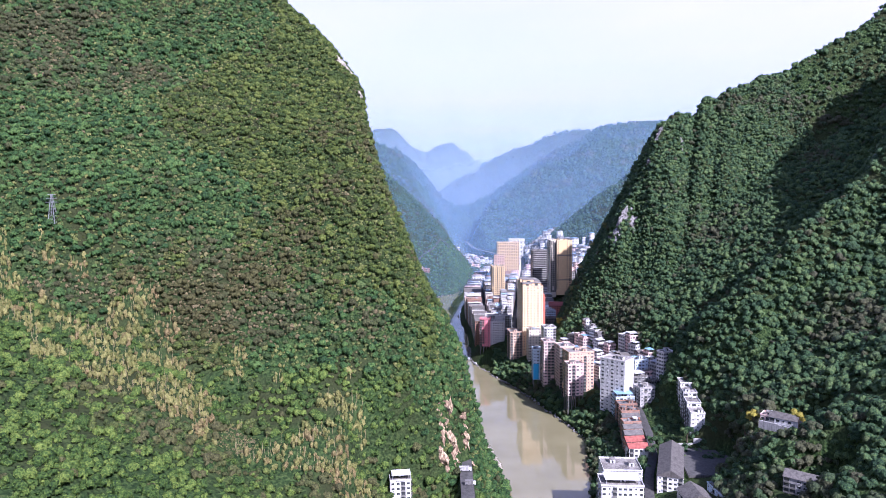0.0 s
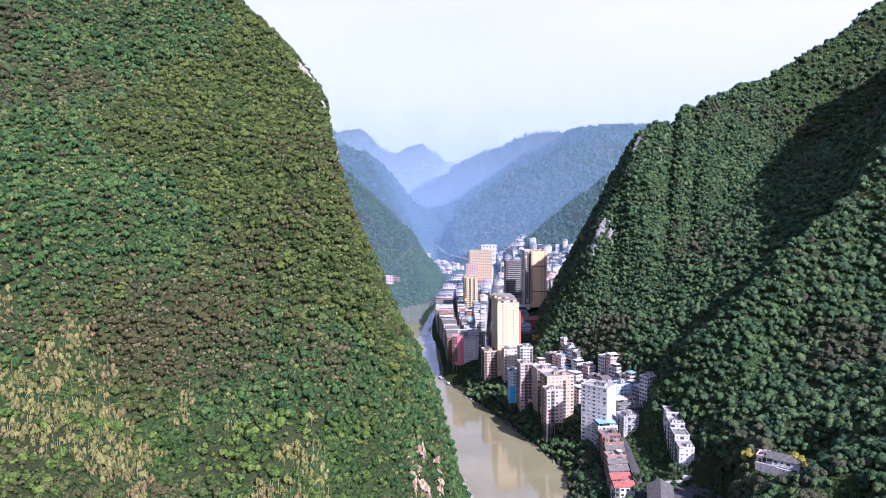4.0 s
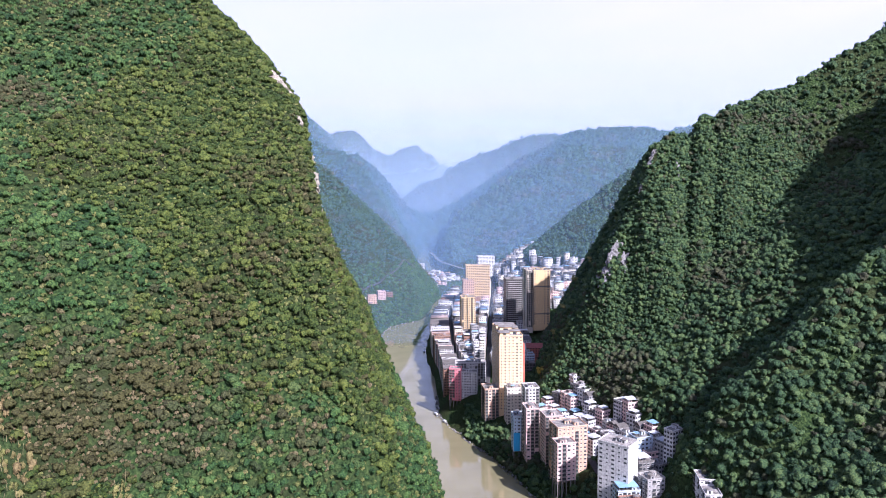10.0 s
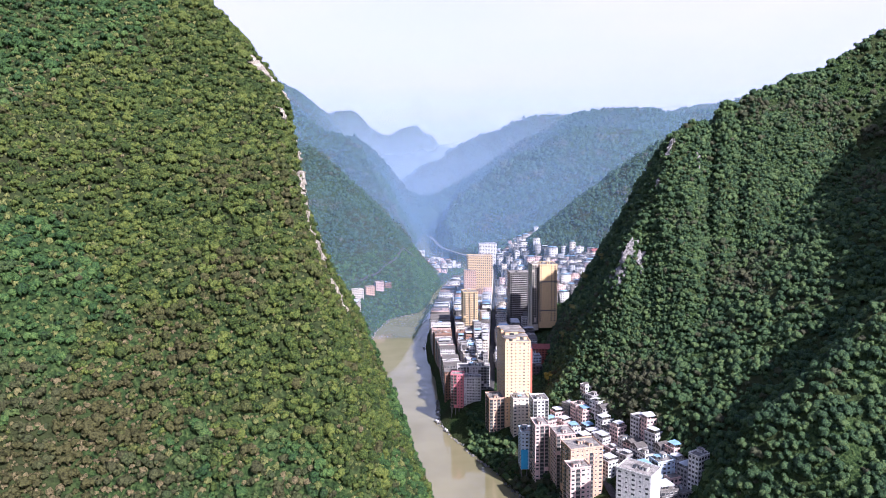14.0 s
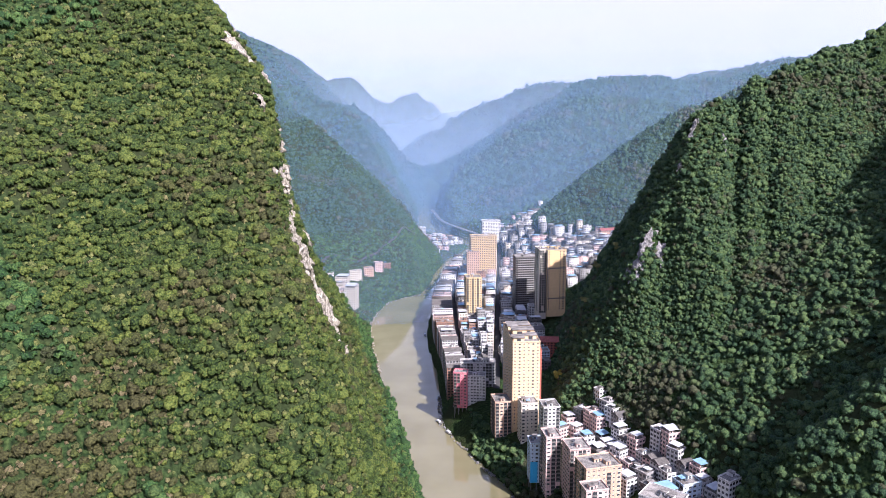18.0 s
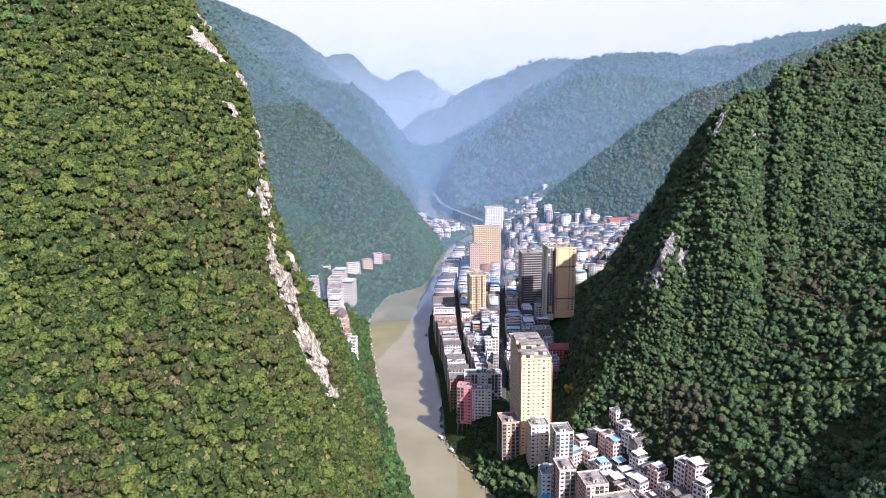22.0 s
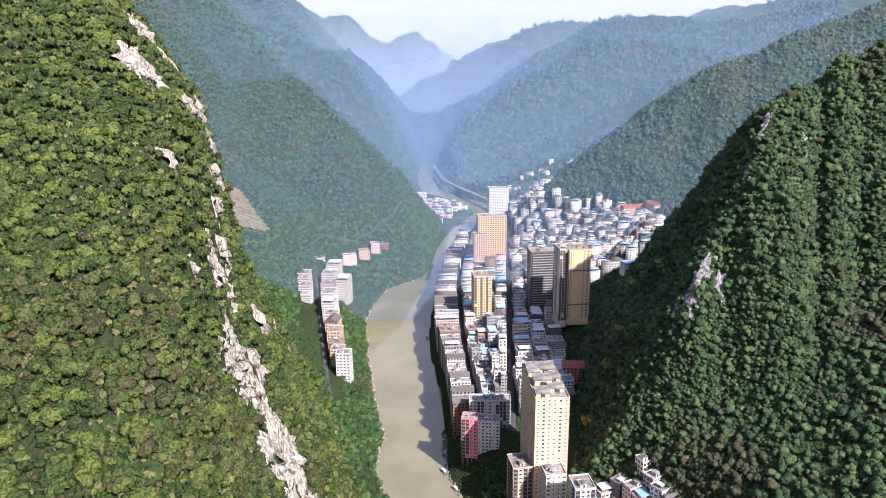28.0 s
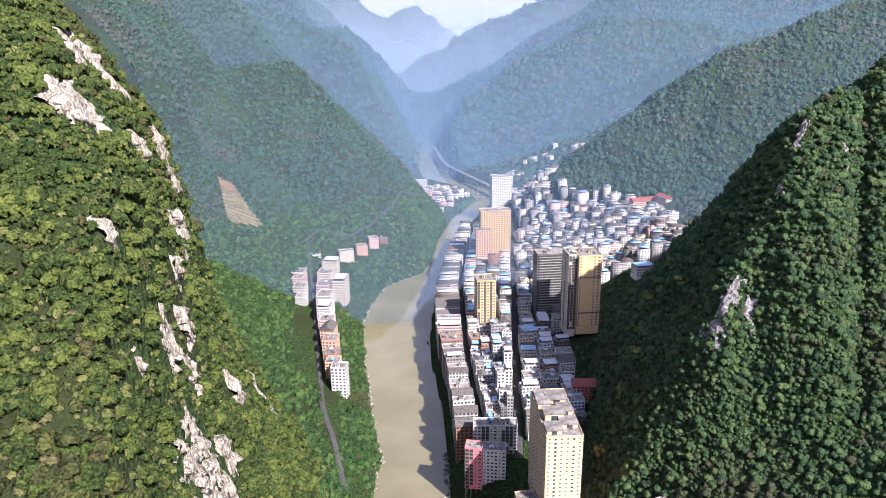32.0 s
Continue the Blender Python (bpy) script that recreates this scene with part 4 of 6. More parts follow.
def house(name, label, x, y, w, d, z0, z1, yaw=0.0, wall="white", roof="flat", storey=3.1, bay=3.2, single=False, sides="L", clutter=2, stilts=0.0, group="", side_wall=None, balcony=False, category="house", base=8.0, styles=("wide", "wide", "small", "bay")):
    """A building on its plot; x, y is the middle of its front, which faces -y before it is turned by yaw."""
    top = tagged(new(name), label, category, group)
    top.matrix_basis = pose(x, y, z0, 0, 0, yaw)
    h = z1 - z0
    n = max(1, round(h / storey))
    st = h / n
    levels = [(-base if not stilts else 0, 0.0)]
    for k in range(1, n):
        levels += [(k * st - 0.12, 0.0), (k * st - 0.1, 0.14), (k * st + 0.1, 0.14), (k * st + 0.12, 0.0)]
    levels.append((h, 0.0))
    bm = bmesh.new()
    rings = [[bm.verts.new(c) for c in ((-w / 2 - o, -o, q), (w / 2 + o, -o, q), (w / 2 + o, d + o, q), (-w / 2 - o, d + o, q))] for q, o in levels]
    for lo, hi in zip(rings, rings[1:]):
        for k in range(4):
            bm.faces.new((lo[k], lo[(k + 1) % 4], hi[(k + 1) % 4], hi[k]))
    bm.faces.new(rings[-1])
    bm.faces.new(rings[0][::-1])
    part("wall", bm, WALLS[wall], top)
    if stilts:
        for k in range(max(2, round(w / 4)) + 1):
            for dy in (0.5, d * 0.5, d - 0.5):
                px = -w / 2 + 0.5 + k * (w - 1) / max(2, round(w / 4))
                block("pillar", px - 0.35, px + 0.35, dy - 0.35, dy + 0.35, -stilts, 0, M_CONCRETE, top, "bare concrete pillar")
    # roof: a slab with a low parapet, a gable, or a tin sheet
    if roof in ("flat", "tin_blue", "tin_white"):
        bm = bmesh.new()
        put_box(bm, -w / 2 - 0.2, w / 2 + 0.2, -0.2, d + 0.2, h, h + 0.25)
        slab = part("roof", bm, M_ROOF, top, "stained concrete roof")
        bm = bmesh.new()
        o, e = 0.2, 0.06
        loop = [[bm.verts.new(c) for c in ((-w / 2 - q, -q, t), (w / 2 + q, -q, t), (w / 2 + q, d + q, t), (-w / 2 - q, d + q, t))] for q, t in ((o, h + 0.25), (o, h + 1.2), (-e, h + 1.2), (-e, h + 0.25))]
        for lo, hi in zip(loop, loop[1:] + loop[:1]):
            for k in range(4):
                bm.faces.new((lo[k], lo[(k + 1) % 4], hi[(k + 1) % 4], hi[k]))
        part("parapet", bm, WALLS[wall], slab)
        if roof != "flat":
            piece("canopy", CANOPY_B if roof == "tin_blue" else CANOPY_W, top, (hr.uniform(-0.08, 0.08) * w, d * 0.5, h + 0.25), (w * hr.uniform(0.75, 0.98), d * hr.uniform(0.6, 0.95), 3.0), 0, "blue tin canopy" if roof == "tin_blue" else "white tin canopy")
    else:
        m_roof = M_ROOF_R if roof == "gable_red" else M_ROOF_D
        bm = bmesh.new()
        rise = min(w, d) * 0.3
        o = 0.5
        if w >= d:
            c = ((-w / 2 - o, -o, h), (w / 2 + o, -o, h), (w / 2 + o, d + o, h), (-w / 2 - o, d + o, h), (-w / 2 - o, d / 2, h + rise), (w / 2 + o, d / 2, h + rise))
            fs = ((0, 1, 5, 4), (2, 3, 4, 5), (3, 0, 4), (1, 2, 5), (0, 3, 2, 1))
        else:
            c = ((-w / 2 - o, -o, h), (w / 2 + o, -o, h), (w / 2 + o, d + o, h), (-w / 2 - o, d + o, h), (0, -o, h + rise), (0, d + o, h + rise))
            fs = ((0, 1, 4), (2, 3, 5), (3, 0, 4, 5), (1, 2, 5, 4), (0, 3, 2, 1))
        v = [bm.verts.new(p) for p in c]
        for f in fs:
            bm.faces.new([v[i] for i in f])
        part("roof", bm, m_roof, top, "dark tiled gable roof" if m_roof is M_ROOF_D else "red-brown gable roof")
        clutter = 0
    # windows, storey by storey
    faces = [(0, (0.0, -0.0), w, 0)]
    if "L" in sides:
        faces.append((1, (-w / 2, d / 2), d, -90))
    if "R" in sides:
        faces.append((2, (w / 2, d / 2), d, 90))
    panes = bmesh.new()
    for _, (fx, fy), span, turn in faces:
        nb = max(1, round(span / bay))
        columns = [hr.choice(styles) for _ in range(nb)]
        for k in range(n):
            zz = k * st + st * 0.3
            if single:
                ca, sa = math.cos(radians(turn)), math.sin(radians(turn))
                for i in range(nb):
                    c, style = -span / 2 + (i + 0.5) * span / nb, columns[i]
                    if hr.random() < 0.05 or style == "none":
                        continue
                    if style == "bay":
                        piece("balcony", OPENING, top, (fx + c * ca, fy + c * sa, k * st + st * 0.12), (span / nb * 0.82, 1.6, st * 0.74), turn)
                    else:
                        piece("window", WINDOW, top, (fx + c * ca, fy + c * sa, zz + (st * 0.12 if style == "small" else 0)), (min(2.2, span / nb * {"small": 0.3, "mid": 0.42}.get(style, 0.58)), 1, st * (0.34 if style == "small" else 0.46)), turn)
            else:
                ca, sa = math.cos(radians(turn)), math.sin(radians(turn))
                for i in range(nb):
                    c, ww = -span / 2 + (i + 0.5) * span / nb, min(0.95, span / nb * 0.31)
                    ring = [panes.verts.new((fx + (c + a) * ca - o * sa, fy + (c + a) * sa + o * ca, zz + b)) for o in (0.02, -0.08) for a, b in ((-ww, 0), (ww, 0), (ww, st * 0.5), (-ww, st * 0.5))]
                    for q in ((4, 5, 6, 7), (0, 1, 5, 4), (1, 2, 6, 5), (2, 3, 7, 6), (3, 0, 4, 7)):
                        panes.faces.new([ring[j] for j in q])
    if single:
        panes.free()
    else:
        part("window_panes", panes, M_GLASS, top)["kind"] = "stuff"
    if balcony:
        for k in range(1, n):
            bm = bmesh.new()
            put_box(bm, -w * 0.42, w * 0.42, -1.1, 0, k * st, k * st + 0.15)
            put_box(bm, -w * 0.42, w * 0.42, -1.1, -1.0, k * st + 0.15, k * st + 1.0)
            part("balcony", bm, WALLS[side_wall or wall], top)
    for _ in range(clutter if min(w, d) > 5 else 0):
        kind, px, py = hr.random(), hr.uniform(-0.3, 0.3) * w, hr.uniform(0.25, 0.75) * d
        if kind < 0.4:
            piece("stair_hut", HUTS[wall], top, (px, py, h + 0.25), (3.4, 3.8, 2.6))
        elif kind < 0.6:
            piece("water_tank", TANK, top, (px, py, h + 0.25), label="steel water tank")
        elif kind < 0.8:
            piece("solar_heater", HEATER, top, (px, py, h + 0.25), label="dark solar water heater")
        else:
            piece("canopy", CANOPY_B if hr.random() < 0.4 else CANOPY_W, top, (px, py, h + 0.25), (3.5, 4.0, 2.4), label="small tin canopy")
    return top


def footing(x, y, w, d, yaw=0.0):
    """The lowest ground under a plot."""
    c, s = math.cos(radians(yaw)), math.sin(radians(yaw))
    return min((ground_z(x + a * c - b * s, y + a * s + b * c)) for a in (-w / 2, 0, w / 2) for b in (0, d / 2, d))


# far houses, past what one could count: real walls, roofs and windows, in one mesh
FAR_PARTS = []
FAR_MATS = [WALLS[k] for k in ("white", "cream", "palepink", "peach", "grey", "dark", "brick", "paleblue")] + [M_ROOF, M_ROOF_D, M_TIN_B, M_TIN_W, M_GLASS]
FAR_INDEX = {k: i for i, k in enumerate(("white", "cream", "palepink", "peach", "grey", "dark", "brick", "paleblue", "roof", "tile", "tin_blue", "tin_white", "glass"))}


def windows_of(add, w, d, z0, z1, wall, sides):
    """Storey bands and windows of a far house."""
    n = max(1, round((z1 - z0) / 3.1))
    st = (z1 - z0) / n
    for k in range(n):
        zz = z0 + k * st
        add(-w / 2 - 0.14, w / 2 + 0.14, -0.14, d + 0.14, zz + st - 0.12, zz + st + 0.06, wall)
        nb = max(2, round(w / 3.2))
        for i in range(nb):
            c = -w / 2 + (i + 0.5) * w / nb
            add(c - 0.85, c + 0.85, -0.06, 0.02, zz + st * 0.3, zz + st * 0.8, "glass")
        nb = max(2, round(d / 3.4))
        for i in range(nb):
            c = (i + 0.5) * d / nb
            if "L" in sides:
                add(-w / 2 - 0.06, -w / 2 + 0.02, c - 0.8, c + 0.8, zz + st * 0.3, zz + st * 0.8, "glass")
            else:
                add(w / 2 - 0.02, w / 2 + 0.06, c - 0.8, c + 0.8, zz + st * 0.3, zz + st * 0.8, "glass")


def far_house(x, y, w, d, z0, z1, yaw, wall, roof, sides):
    ca, sa = math.cos(radians(yaw)), math.sin(radians(yaw))

    def add(x0, x1, y0, y1, a, b, mi, slope=0.0):
        c = ((x0, y0, a), (x1, y0, a), (x1, y1, a), (x0, y1, a), (x0, y0, b), (x1, y0, b), (x1, y1, b + slope), (x0, y1, b + slope))
        FAR_PARTS.append(([(x + p * ca - q * sa, y + p * sa + q * ca, r) for p, q, r in c], FAR_INDEX[mi]))
    add(-w / 2, w / 2, 0, d, z0 - 6, z1, wall)
    if roof == "gable":
        for k in range(5):
            i = k * 0.1
            add(-w / 2 - 0.4 + i * w * 0.02, w / 2 + 0.4 - i * w * 0.02, -0.4 + i * d, d + 0.4 - i * d, z1 + k * 0.55, z1 + k * 0.55 + 0.56, "tile")
    else:
        add(-w / 2 - 0.2, w / 2 + 0.2, -0.2, d + 0.2, z1, z1 + 0.25, "roof")
        for a in ((-w / 2 - 0.2, w / 2 + 0.2, -0.2, 0.05), (-w / 2 - 0.2, w / 2 + 0.2, d - 0.05, d + 0.2), (-w / 2 - 0.2, -w / 2 + 0.05, 0.05, d - 0.05), (w / 2 - 0.05, w / 2 + 0.2, 0.05, d - 0.05)):
            add(*a, z1 + 0.25, z1 + 1.1, wall)
        if roof in ("tin_blue", "tin_white"):
            add(-w * 0.45, w * 0.45, d * 0.1, d * 0.85, z1 + 2.7, z1 + 2.8, roof, 0.5)
            for a in (-w * 0.42, w * 0.42):
                for b in (d * 0.13, d * 0.82):
                    add(a - 0.1, a + 0.1, b - 0.1, b + 0.1, z1 + 0.25, z1 + 2.8, "grey")
        px, py = hr.uniform(-0.3, 0.3) * w, hr.uniform(0.3, 0.6) * d
        if hr.random() < 0.55:
            return windows_of(add, w, d, z0, z1, wall, sides)
        add(px - 1.7, px + 1.7, py - 1.7, py + 1.7, z1 + 0.25, z1 + 2.9, wall)
        add(px - 2, px + 2, py - 2, py + 2, z1 + 2.9, z1 + 3.1, "roof")
    windows_of(add, w, d, z0, z1, wall, sides)


TOWERS = "apartment towers by the river"
# tall blocks, from the near end of the town to the far end
house("apartment_block", "tall plain white apartment block with few windows", 145, 573, 23, 17, 12, 67, -42, "white", storey=3.2, bay=4.5, single=True, clutter=3, stilts=7, category="building", group=TOWERS, styles=("small", "small", "wide"))
house("apartment_block", "peach-tiled apartment block with a cream top", 129, 625, 25, 18, 14, 61, 10, "peach", storey=3.1, bay=3.4, single=True, clutter=4, stilts=8, category="building", group=TOWERS)
house("apartment_block", "lower red-brown block on a lattice of pillars", 121, 611, 15, 12, 24, 53, 8, "palepink", storey=3.1, bay=3.6, single=True, clutter=3, stilts=18, category="building", group=TOWERS)
house("apartment_block", "pale pink apartment block on tall pillars", 121, 655, 15, 17, 14, 59, 6, "palepink", storey=3.0, bay=3.2, single=True, clutter=3, stilts=8, category="building", group=TOWERS)
house("apartment_block", "narrow pale pink apartment block", 106, 672, 11, 16, 14, 60, 4, "palepink", storey=3.0, bay=3.4, single=True, clutter=2, stilts=8, category="building", group=TOWERS)
bluish = house("apartment_block", "narrow pale block with a bright blue lower front", 97, 688, 10, 13, 17, 48, 0, "paleblue", storey=3.1, bay=3.0, single=True, clutter=2, stilts=13, category="building", group=TOWERS)
block("painted_panel", -4.9, 0.6, -0.3, -0.2, 0.3, 17, WALLS["blue"], bluish, "bright blue painted panel")
house("apartment_block", "white block with long balconies facing the slope", 113, 712, 13, 15, 24, 66, 4, "white", storey=3.1, bay=3.2, single=True, clutter=3, category="building", group=TOWERS)
house("apartment_block", "cream block with stacked windows beside the tower", 101, 741, 14, 14, 20, 57, 4, "cream", storey=3.1, bay=3.2, single=True, clutter=3, stilts=6, category="building", group=TOWERS)
house("apartment_block", "orange-brown tiled block with a flat terrace", 82, 760, 14, 18, 20, 51, 6, "peach", storey=3.2, bay=3.4, single=True, clutter=2, stilts=6, category="building", group=TOWERS)
house("apartment_block", "pink block standing on tall concrete pillars", 50, 824, 12.5, 10, 20, 54, -13, "pink", storey=3.1, bay=3.0, single=True, clutter=2, stilts=13, category="building", group=TOWERS)
house("apartment_block", "white block with many small windows beside the pink one", 65.5, 827, 17, 11, 20, 49.5, -10, "white", storey=3.0, bay=2.9, single=True, clutter=3, stilts=6, category="building", group=TOWERS)
house("apartment_block", "long white block with rows of windows", 70, 856, 34, 11, 22, 52, -5, "white", storey=3.0, bay=3.0, single=True, clutter=5, stilts=4, category="building", group=TOWERS)

tower = house("apartment_tower", "cream apartment tower with a cluttered stepped roof", 101, 760, 23, 58, 30, 103.5, 0, "apricot", storey=2.95, bay=3.9, single=True, clutter=0, category="building", group=TOWERS, styles=("small", "mid", "small"))
for bx, by, bw, bd, bh in ((-6, 8, 9, 10, 3.2), (5, 14, 10, 9, 3.2), (-3, 22, 12, 9, 6.0), (6, 30, 9, 10, 3.4), (-7, 36, 8, 9, 5.2), (3, 46, 12, 12, 3.2), (-6, 50, 8, 8, 2.8)):
    piece("roof_room", HUTS["apricot"], tower, (bx, by, 73.75), (bw, bd, bh), label="cream roof room")
block("annex", 11.5, 17, 20, 50, -6, 61, WALLS["red"], tower, "red-brown annex")
ochre = house("apartment_tower", "ochre apartment tower with a plain broad face and dark belts", 182.5, 1017, 23, 27, 60, 134, 3, "yellow", storey=3.0, bay=12, styles=("none",), single=True, clutter=4, category="building", group=TOWERS)
for q in (14.5, 52.0):
    block("belt", -11.7, 11.7, -0.35, 0, q, q + 1.3, WALLS["dark"], ochre, "dark horizontal belt")
for q in range(24):
    for wx in (-9.6, 4.2, 8.6):
        piece("window", WINDOW, ochre, (wx, 0, q * 3.08 + 1.0), (1.3 if wx < 8 else 2.2, 1, 1.5))
# no recess here: a dark strip stands in for the shaded joint
block("slot", -11.9, -11.2, -0.3, 0, 0, 74, WALLS["dark"], ochre, "dark strip painted for the joint's shade beside the wing")
house("apartment_tower", "cream tower wing with dark stacked balconies", 166.5, 1021, 8.6, 24, 56, 134, 3, "cream", storey=3.0, bay=2.6, single=True, clutter=2, category="building", group=TOWERS)
house("apartment_tower", "unfinished dark concrete tower with open storeys", 161, 1092, 33, 22, 45, 112, 2, "dark", storey=3.1, bay=3.0, clutter=3, category="building", group=TOWERS, balcony=True, side_wall="grey")
house("apartment_tower", "ochre and orange high apartment tower", 125, 1300, 42, 18, 40, 108, 2, "yellow", storey=3.0, bay=3.6, clutter=5, category="building", group=TOWERS)
house("apartment_tower", "lower orange wing before the high tower", 107, 1288, 20, 12, 40, 84, 2, "peach", storey=3.0, bay=3.4, clutter=3, category="building", group=TOWERS)
house("apartment_block", "yellow apartment block among low roofs", 88, 1080, 20, 22, 34, 88, 3, "yellow", storey=3.1, bay=3.3, single=True, clutter=4, category="building", group=TOWERS)
house("apartment_tower", "slim white tower at the far end of town", 177, 1620, 38, 24, 34, 89, 3, "white", storey=3.0, bay=3.4, clutter=4, category="building", group=TOWERS)

# ---- the rest of the town, street by street ----
TAKEN = [(146, 580, 16), (127, 630, 17), (121, 663, 12), (106, 680, 10), (97, 694, 9), (113, 719, 11), (101, 748, 11), (82, 769, 12), (50, 830, 10), (66, 835, 11), (60, 862, 10), (78, 861, 11), (101, 774, 17), (101, 802, 17), (182, 1030, 19), (166, 1032, 14), (152, 1102, 15), (170, 1102, 15), (112, 1300, 18), (138, 1308, 18), (88, 1091, 15), (177, 1632, 24), (345, 1342, 22), (362, 1338, 22), (268, 1102, 14)]
WALL_WORDS = {"white": "white", "cream": "cream", "peach": "peach", "palepink": "pale pink", "brick": "brick", "grey": "concrete", "paleblue": "pale blue", "yellow": "ochre", "red": "red-brown", "dark": "grey"}
ROOF_WORDS = {"flat": "a flat roof", "tin_blue": "a blue tin roof", "tin_white": "a white tin roof", "gable": "a tiled roof", "gable_red": "a red-brown roof"}


def free(x, y, r):
    return all(math.hypot(x - a, y - b) > r + c for a, b, c in TAKEN)


def town_house(x, y, w, d, top, yaw, group, walls=None, roofs=None, r=None, sides="L", where="on the terrace", stilts=0.0, far=False):
    if not free(x - d / 2 * math.sin(radians(yaw)), y + d / 2, (r if r is not None else min(w, d) * 0.42)):
        return None
    TAKEN.append((x - d / 2 * math.sin(radians(yaw)), y + d / 2, r if r is not None else min(w, d) * 0.42))
    z0 = footing(x, y, w, d, yaw)
    z0 = z0 if top > z0 + 3 else top - 4
    wall = hr.choice(walls or ("white", "white", "white", "cream", "cream", "grey", "palepink", "white", "dark", "paleblue", "white", "brick", "grey"))
    roof = hr.choice(roofs or ("flat", "flat", "flat", "tin_white", "tin_blue", "gable"))
    if far:
        return far_house(x, y, w, d, z0, top, yaw, wall, roof, sides)
    tall = "low" if top - z0 < 8 else "tall" if top - z0 > 17 else "plain"
    return house("house", f"{tall} {WALL_WORDS[wall]} house with {ROOF_WORDS[roof]} {where}", x, y, w, d, z0, top, yaw, wall, roof, clutter=hr.choice((1, 2, 2, 3)), group=group, sides=sides, stilts=stilts)


street = lambda y: 104 + (y - 967) * 0.138
quay = lambda y: float(np.interp(y, (846, 930, 1000, 1096, 1223, 1330, 1450), (66, 62, 61, 64, 70, 86, 108)))
shore = lambda y: float(np.interp(y, SHORE_Y, SHORE_R))
y = 874.0
while y < 1490:
    d = hr.uniform(8, 12)
    x0, x1 = shore(y) + 8, quay(y) - 3.5
    town_house((x0 + x1) / 2, y, max(9, x1 - x0), d - 0.4, hr.uniform(34, 43), hr.uniform(-4, 4), "houses along the quay", ("grey", "white", "dark", "brick", "white", "palepink"), ("gable", "flat", "gable", "tin_white", "flat"), r=3.8, where="above the river", far=y > 1150)
    y += d
for lane in range(4):
    y = 884.0 + lane * 3
    while y < 1480:
        d = hr.uniform(8, 13)
        a, b = quay(y) + 3.5, street(y) - 4.0
        step = (b - a) / 4
        blue = 1060 < y < 1340 and lane == 0
        town_house(a + step * (lane + 0.5), y, step - hr.uniform(0.3, 1.6), d - 0.5, hr.uniform(37, 48) if lane < 2 else hr.uniform(40, 60), hr.uniform(-3, 6), "houses between the streets", None, ("tin_blue", "flat", "tin_white") if blue else None, r=2.9, where="between streets", far=y > 1080)
        y += d
for lane in range(3):
    y = 868.0 + lane * 5
    while y < 1130 + lane * 100:
        d = hr.uniform(9, 14)
        x = street(y) + 13 + lane * 17 + hr.uniform(-2, 2)
        if (ground_z(x, y)) < 60:
            town_house(x, y, hr.uniform(12, 16), d - 0.5, (ground_z(x, y)) + hr.choice((7, 9, 12, 12, 16)), hr.uniform(-4, 8), "houses beside the main street", None, None, r=4.2, where="by the street")
        y += d
for gy_ in np.arange(1130, 1600, 12.5):
    for gx_ in np.arange(130, 430, 14.5):
        x, y = gx_ + hr.uniform(-3, 3), gy_ + hr.uniform(-3, 3)
        z = (ground_z(x, y))
        if x > street(y) + 8 and z < 104 and x - shore(y) > 30 and y < 1560 + (x - 150) * 0.3:
            town_house(x, y, hr.uniform(8, 16), hr.uniform(7, 12), z + hr.choice((6, 9, 9, 12, 12, 15, 18, 21)), hr.uniform(-14, 16), "houses of the upper town", ("white", "cream", "white", "white", "grey", "palepink", "white", "dark", "cream", "grey", "white"), ("flat", "flat", "flat", "tin_white", "tin_blue", "gable", "gable"), r=3.7, where="in the crowded upper town", far=True)
for gy_ in np.arange(588, 738, 10.5):
    for gx_ in np.arange(140, 236, 11.5):
        x, y = gx_ + hr.uniform(-2, 2) - (gy_ - 588) * 0.18, gy_ + hr.uniform(-2, 2)
        z = (ground_z(x, y))
        if 30 < z < 62:
            town_house(x, y, hr.uniform(8, 12), hr.uniform(8, 10), z + hr.choice((6, 7, 9, 12)), hr.uniform(15, 35), "low houses at the foot of the spur", ("white", "grey", "white", "dark", "palepink"), ("tin_white", "flat", "tin_blue", "flat", "gable", "tin_white"), r=3.6, where="below the spur")
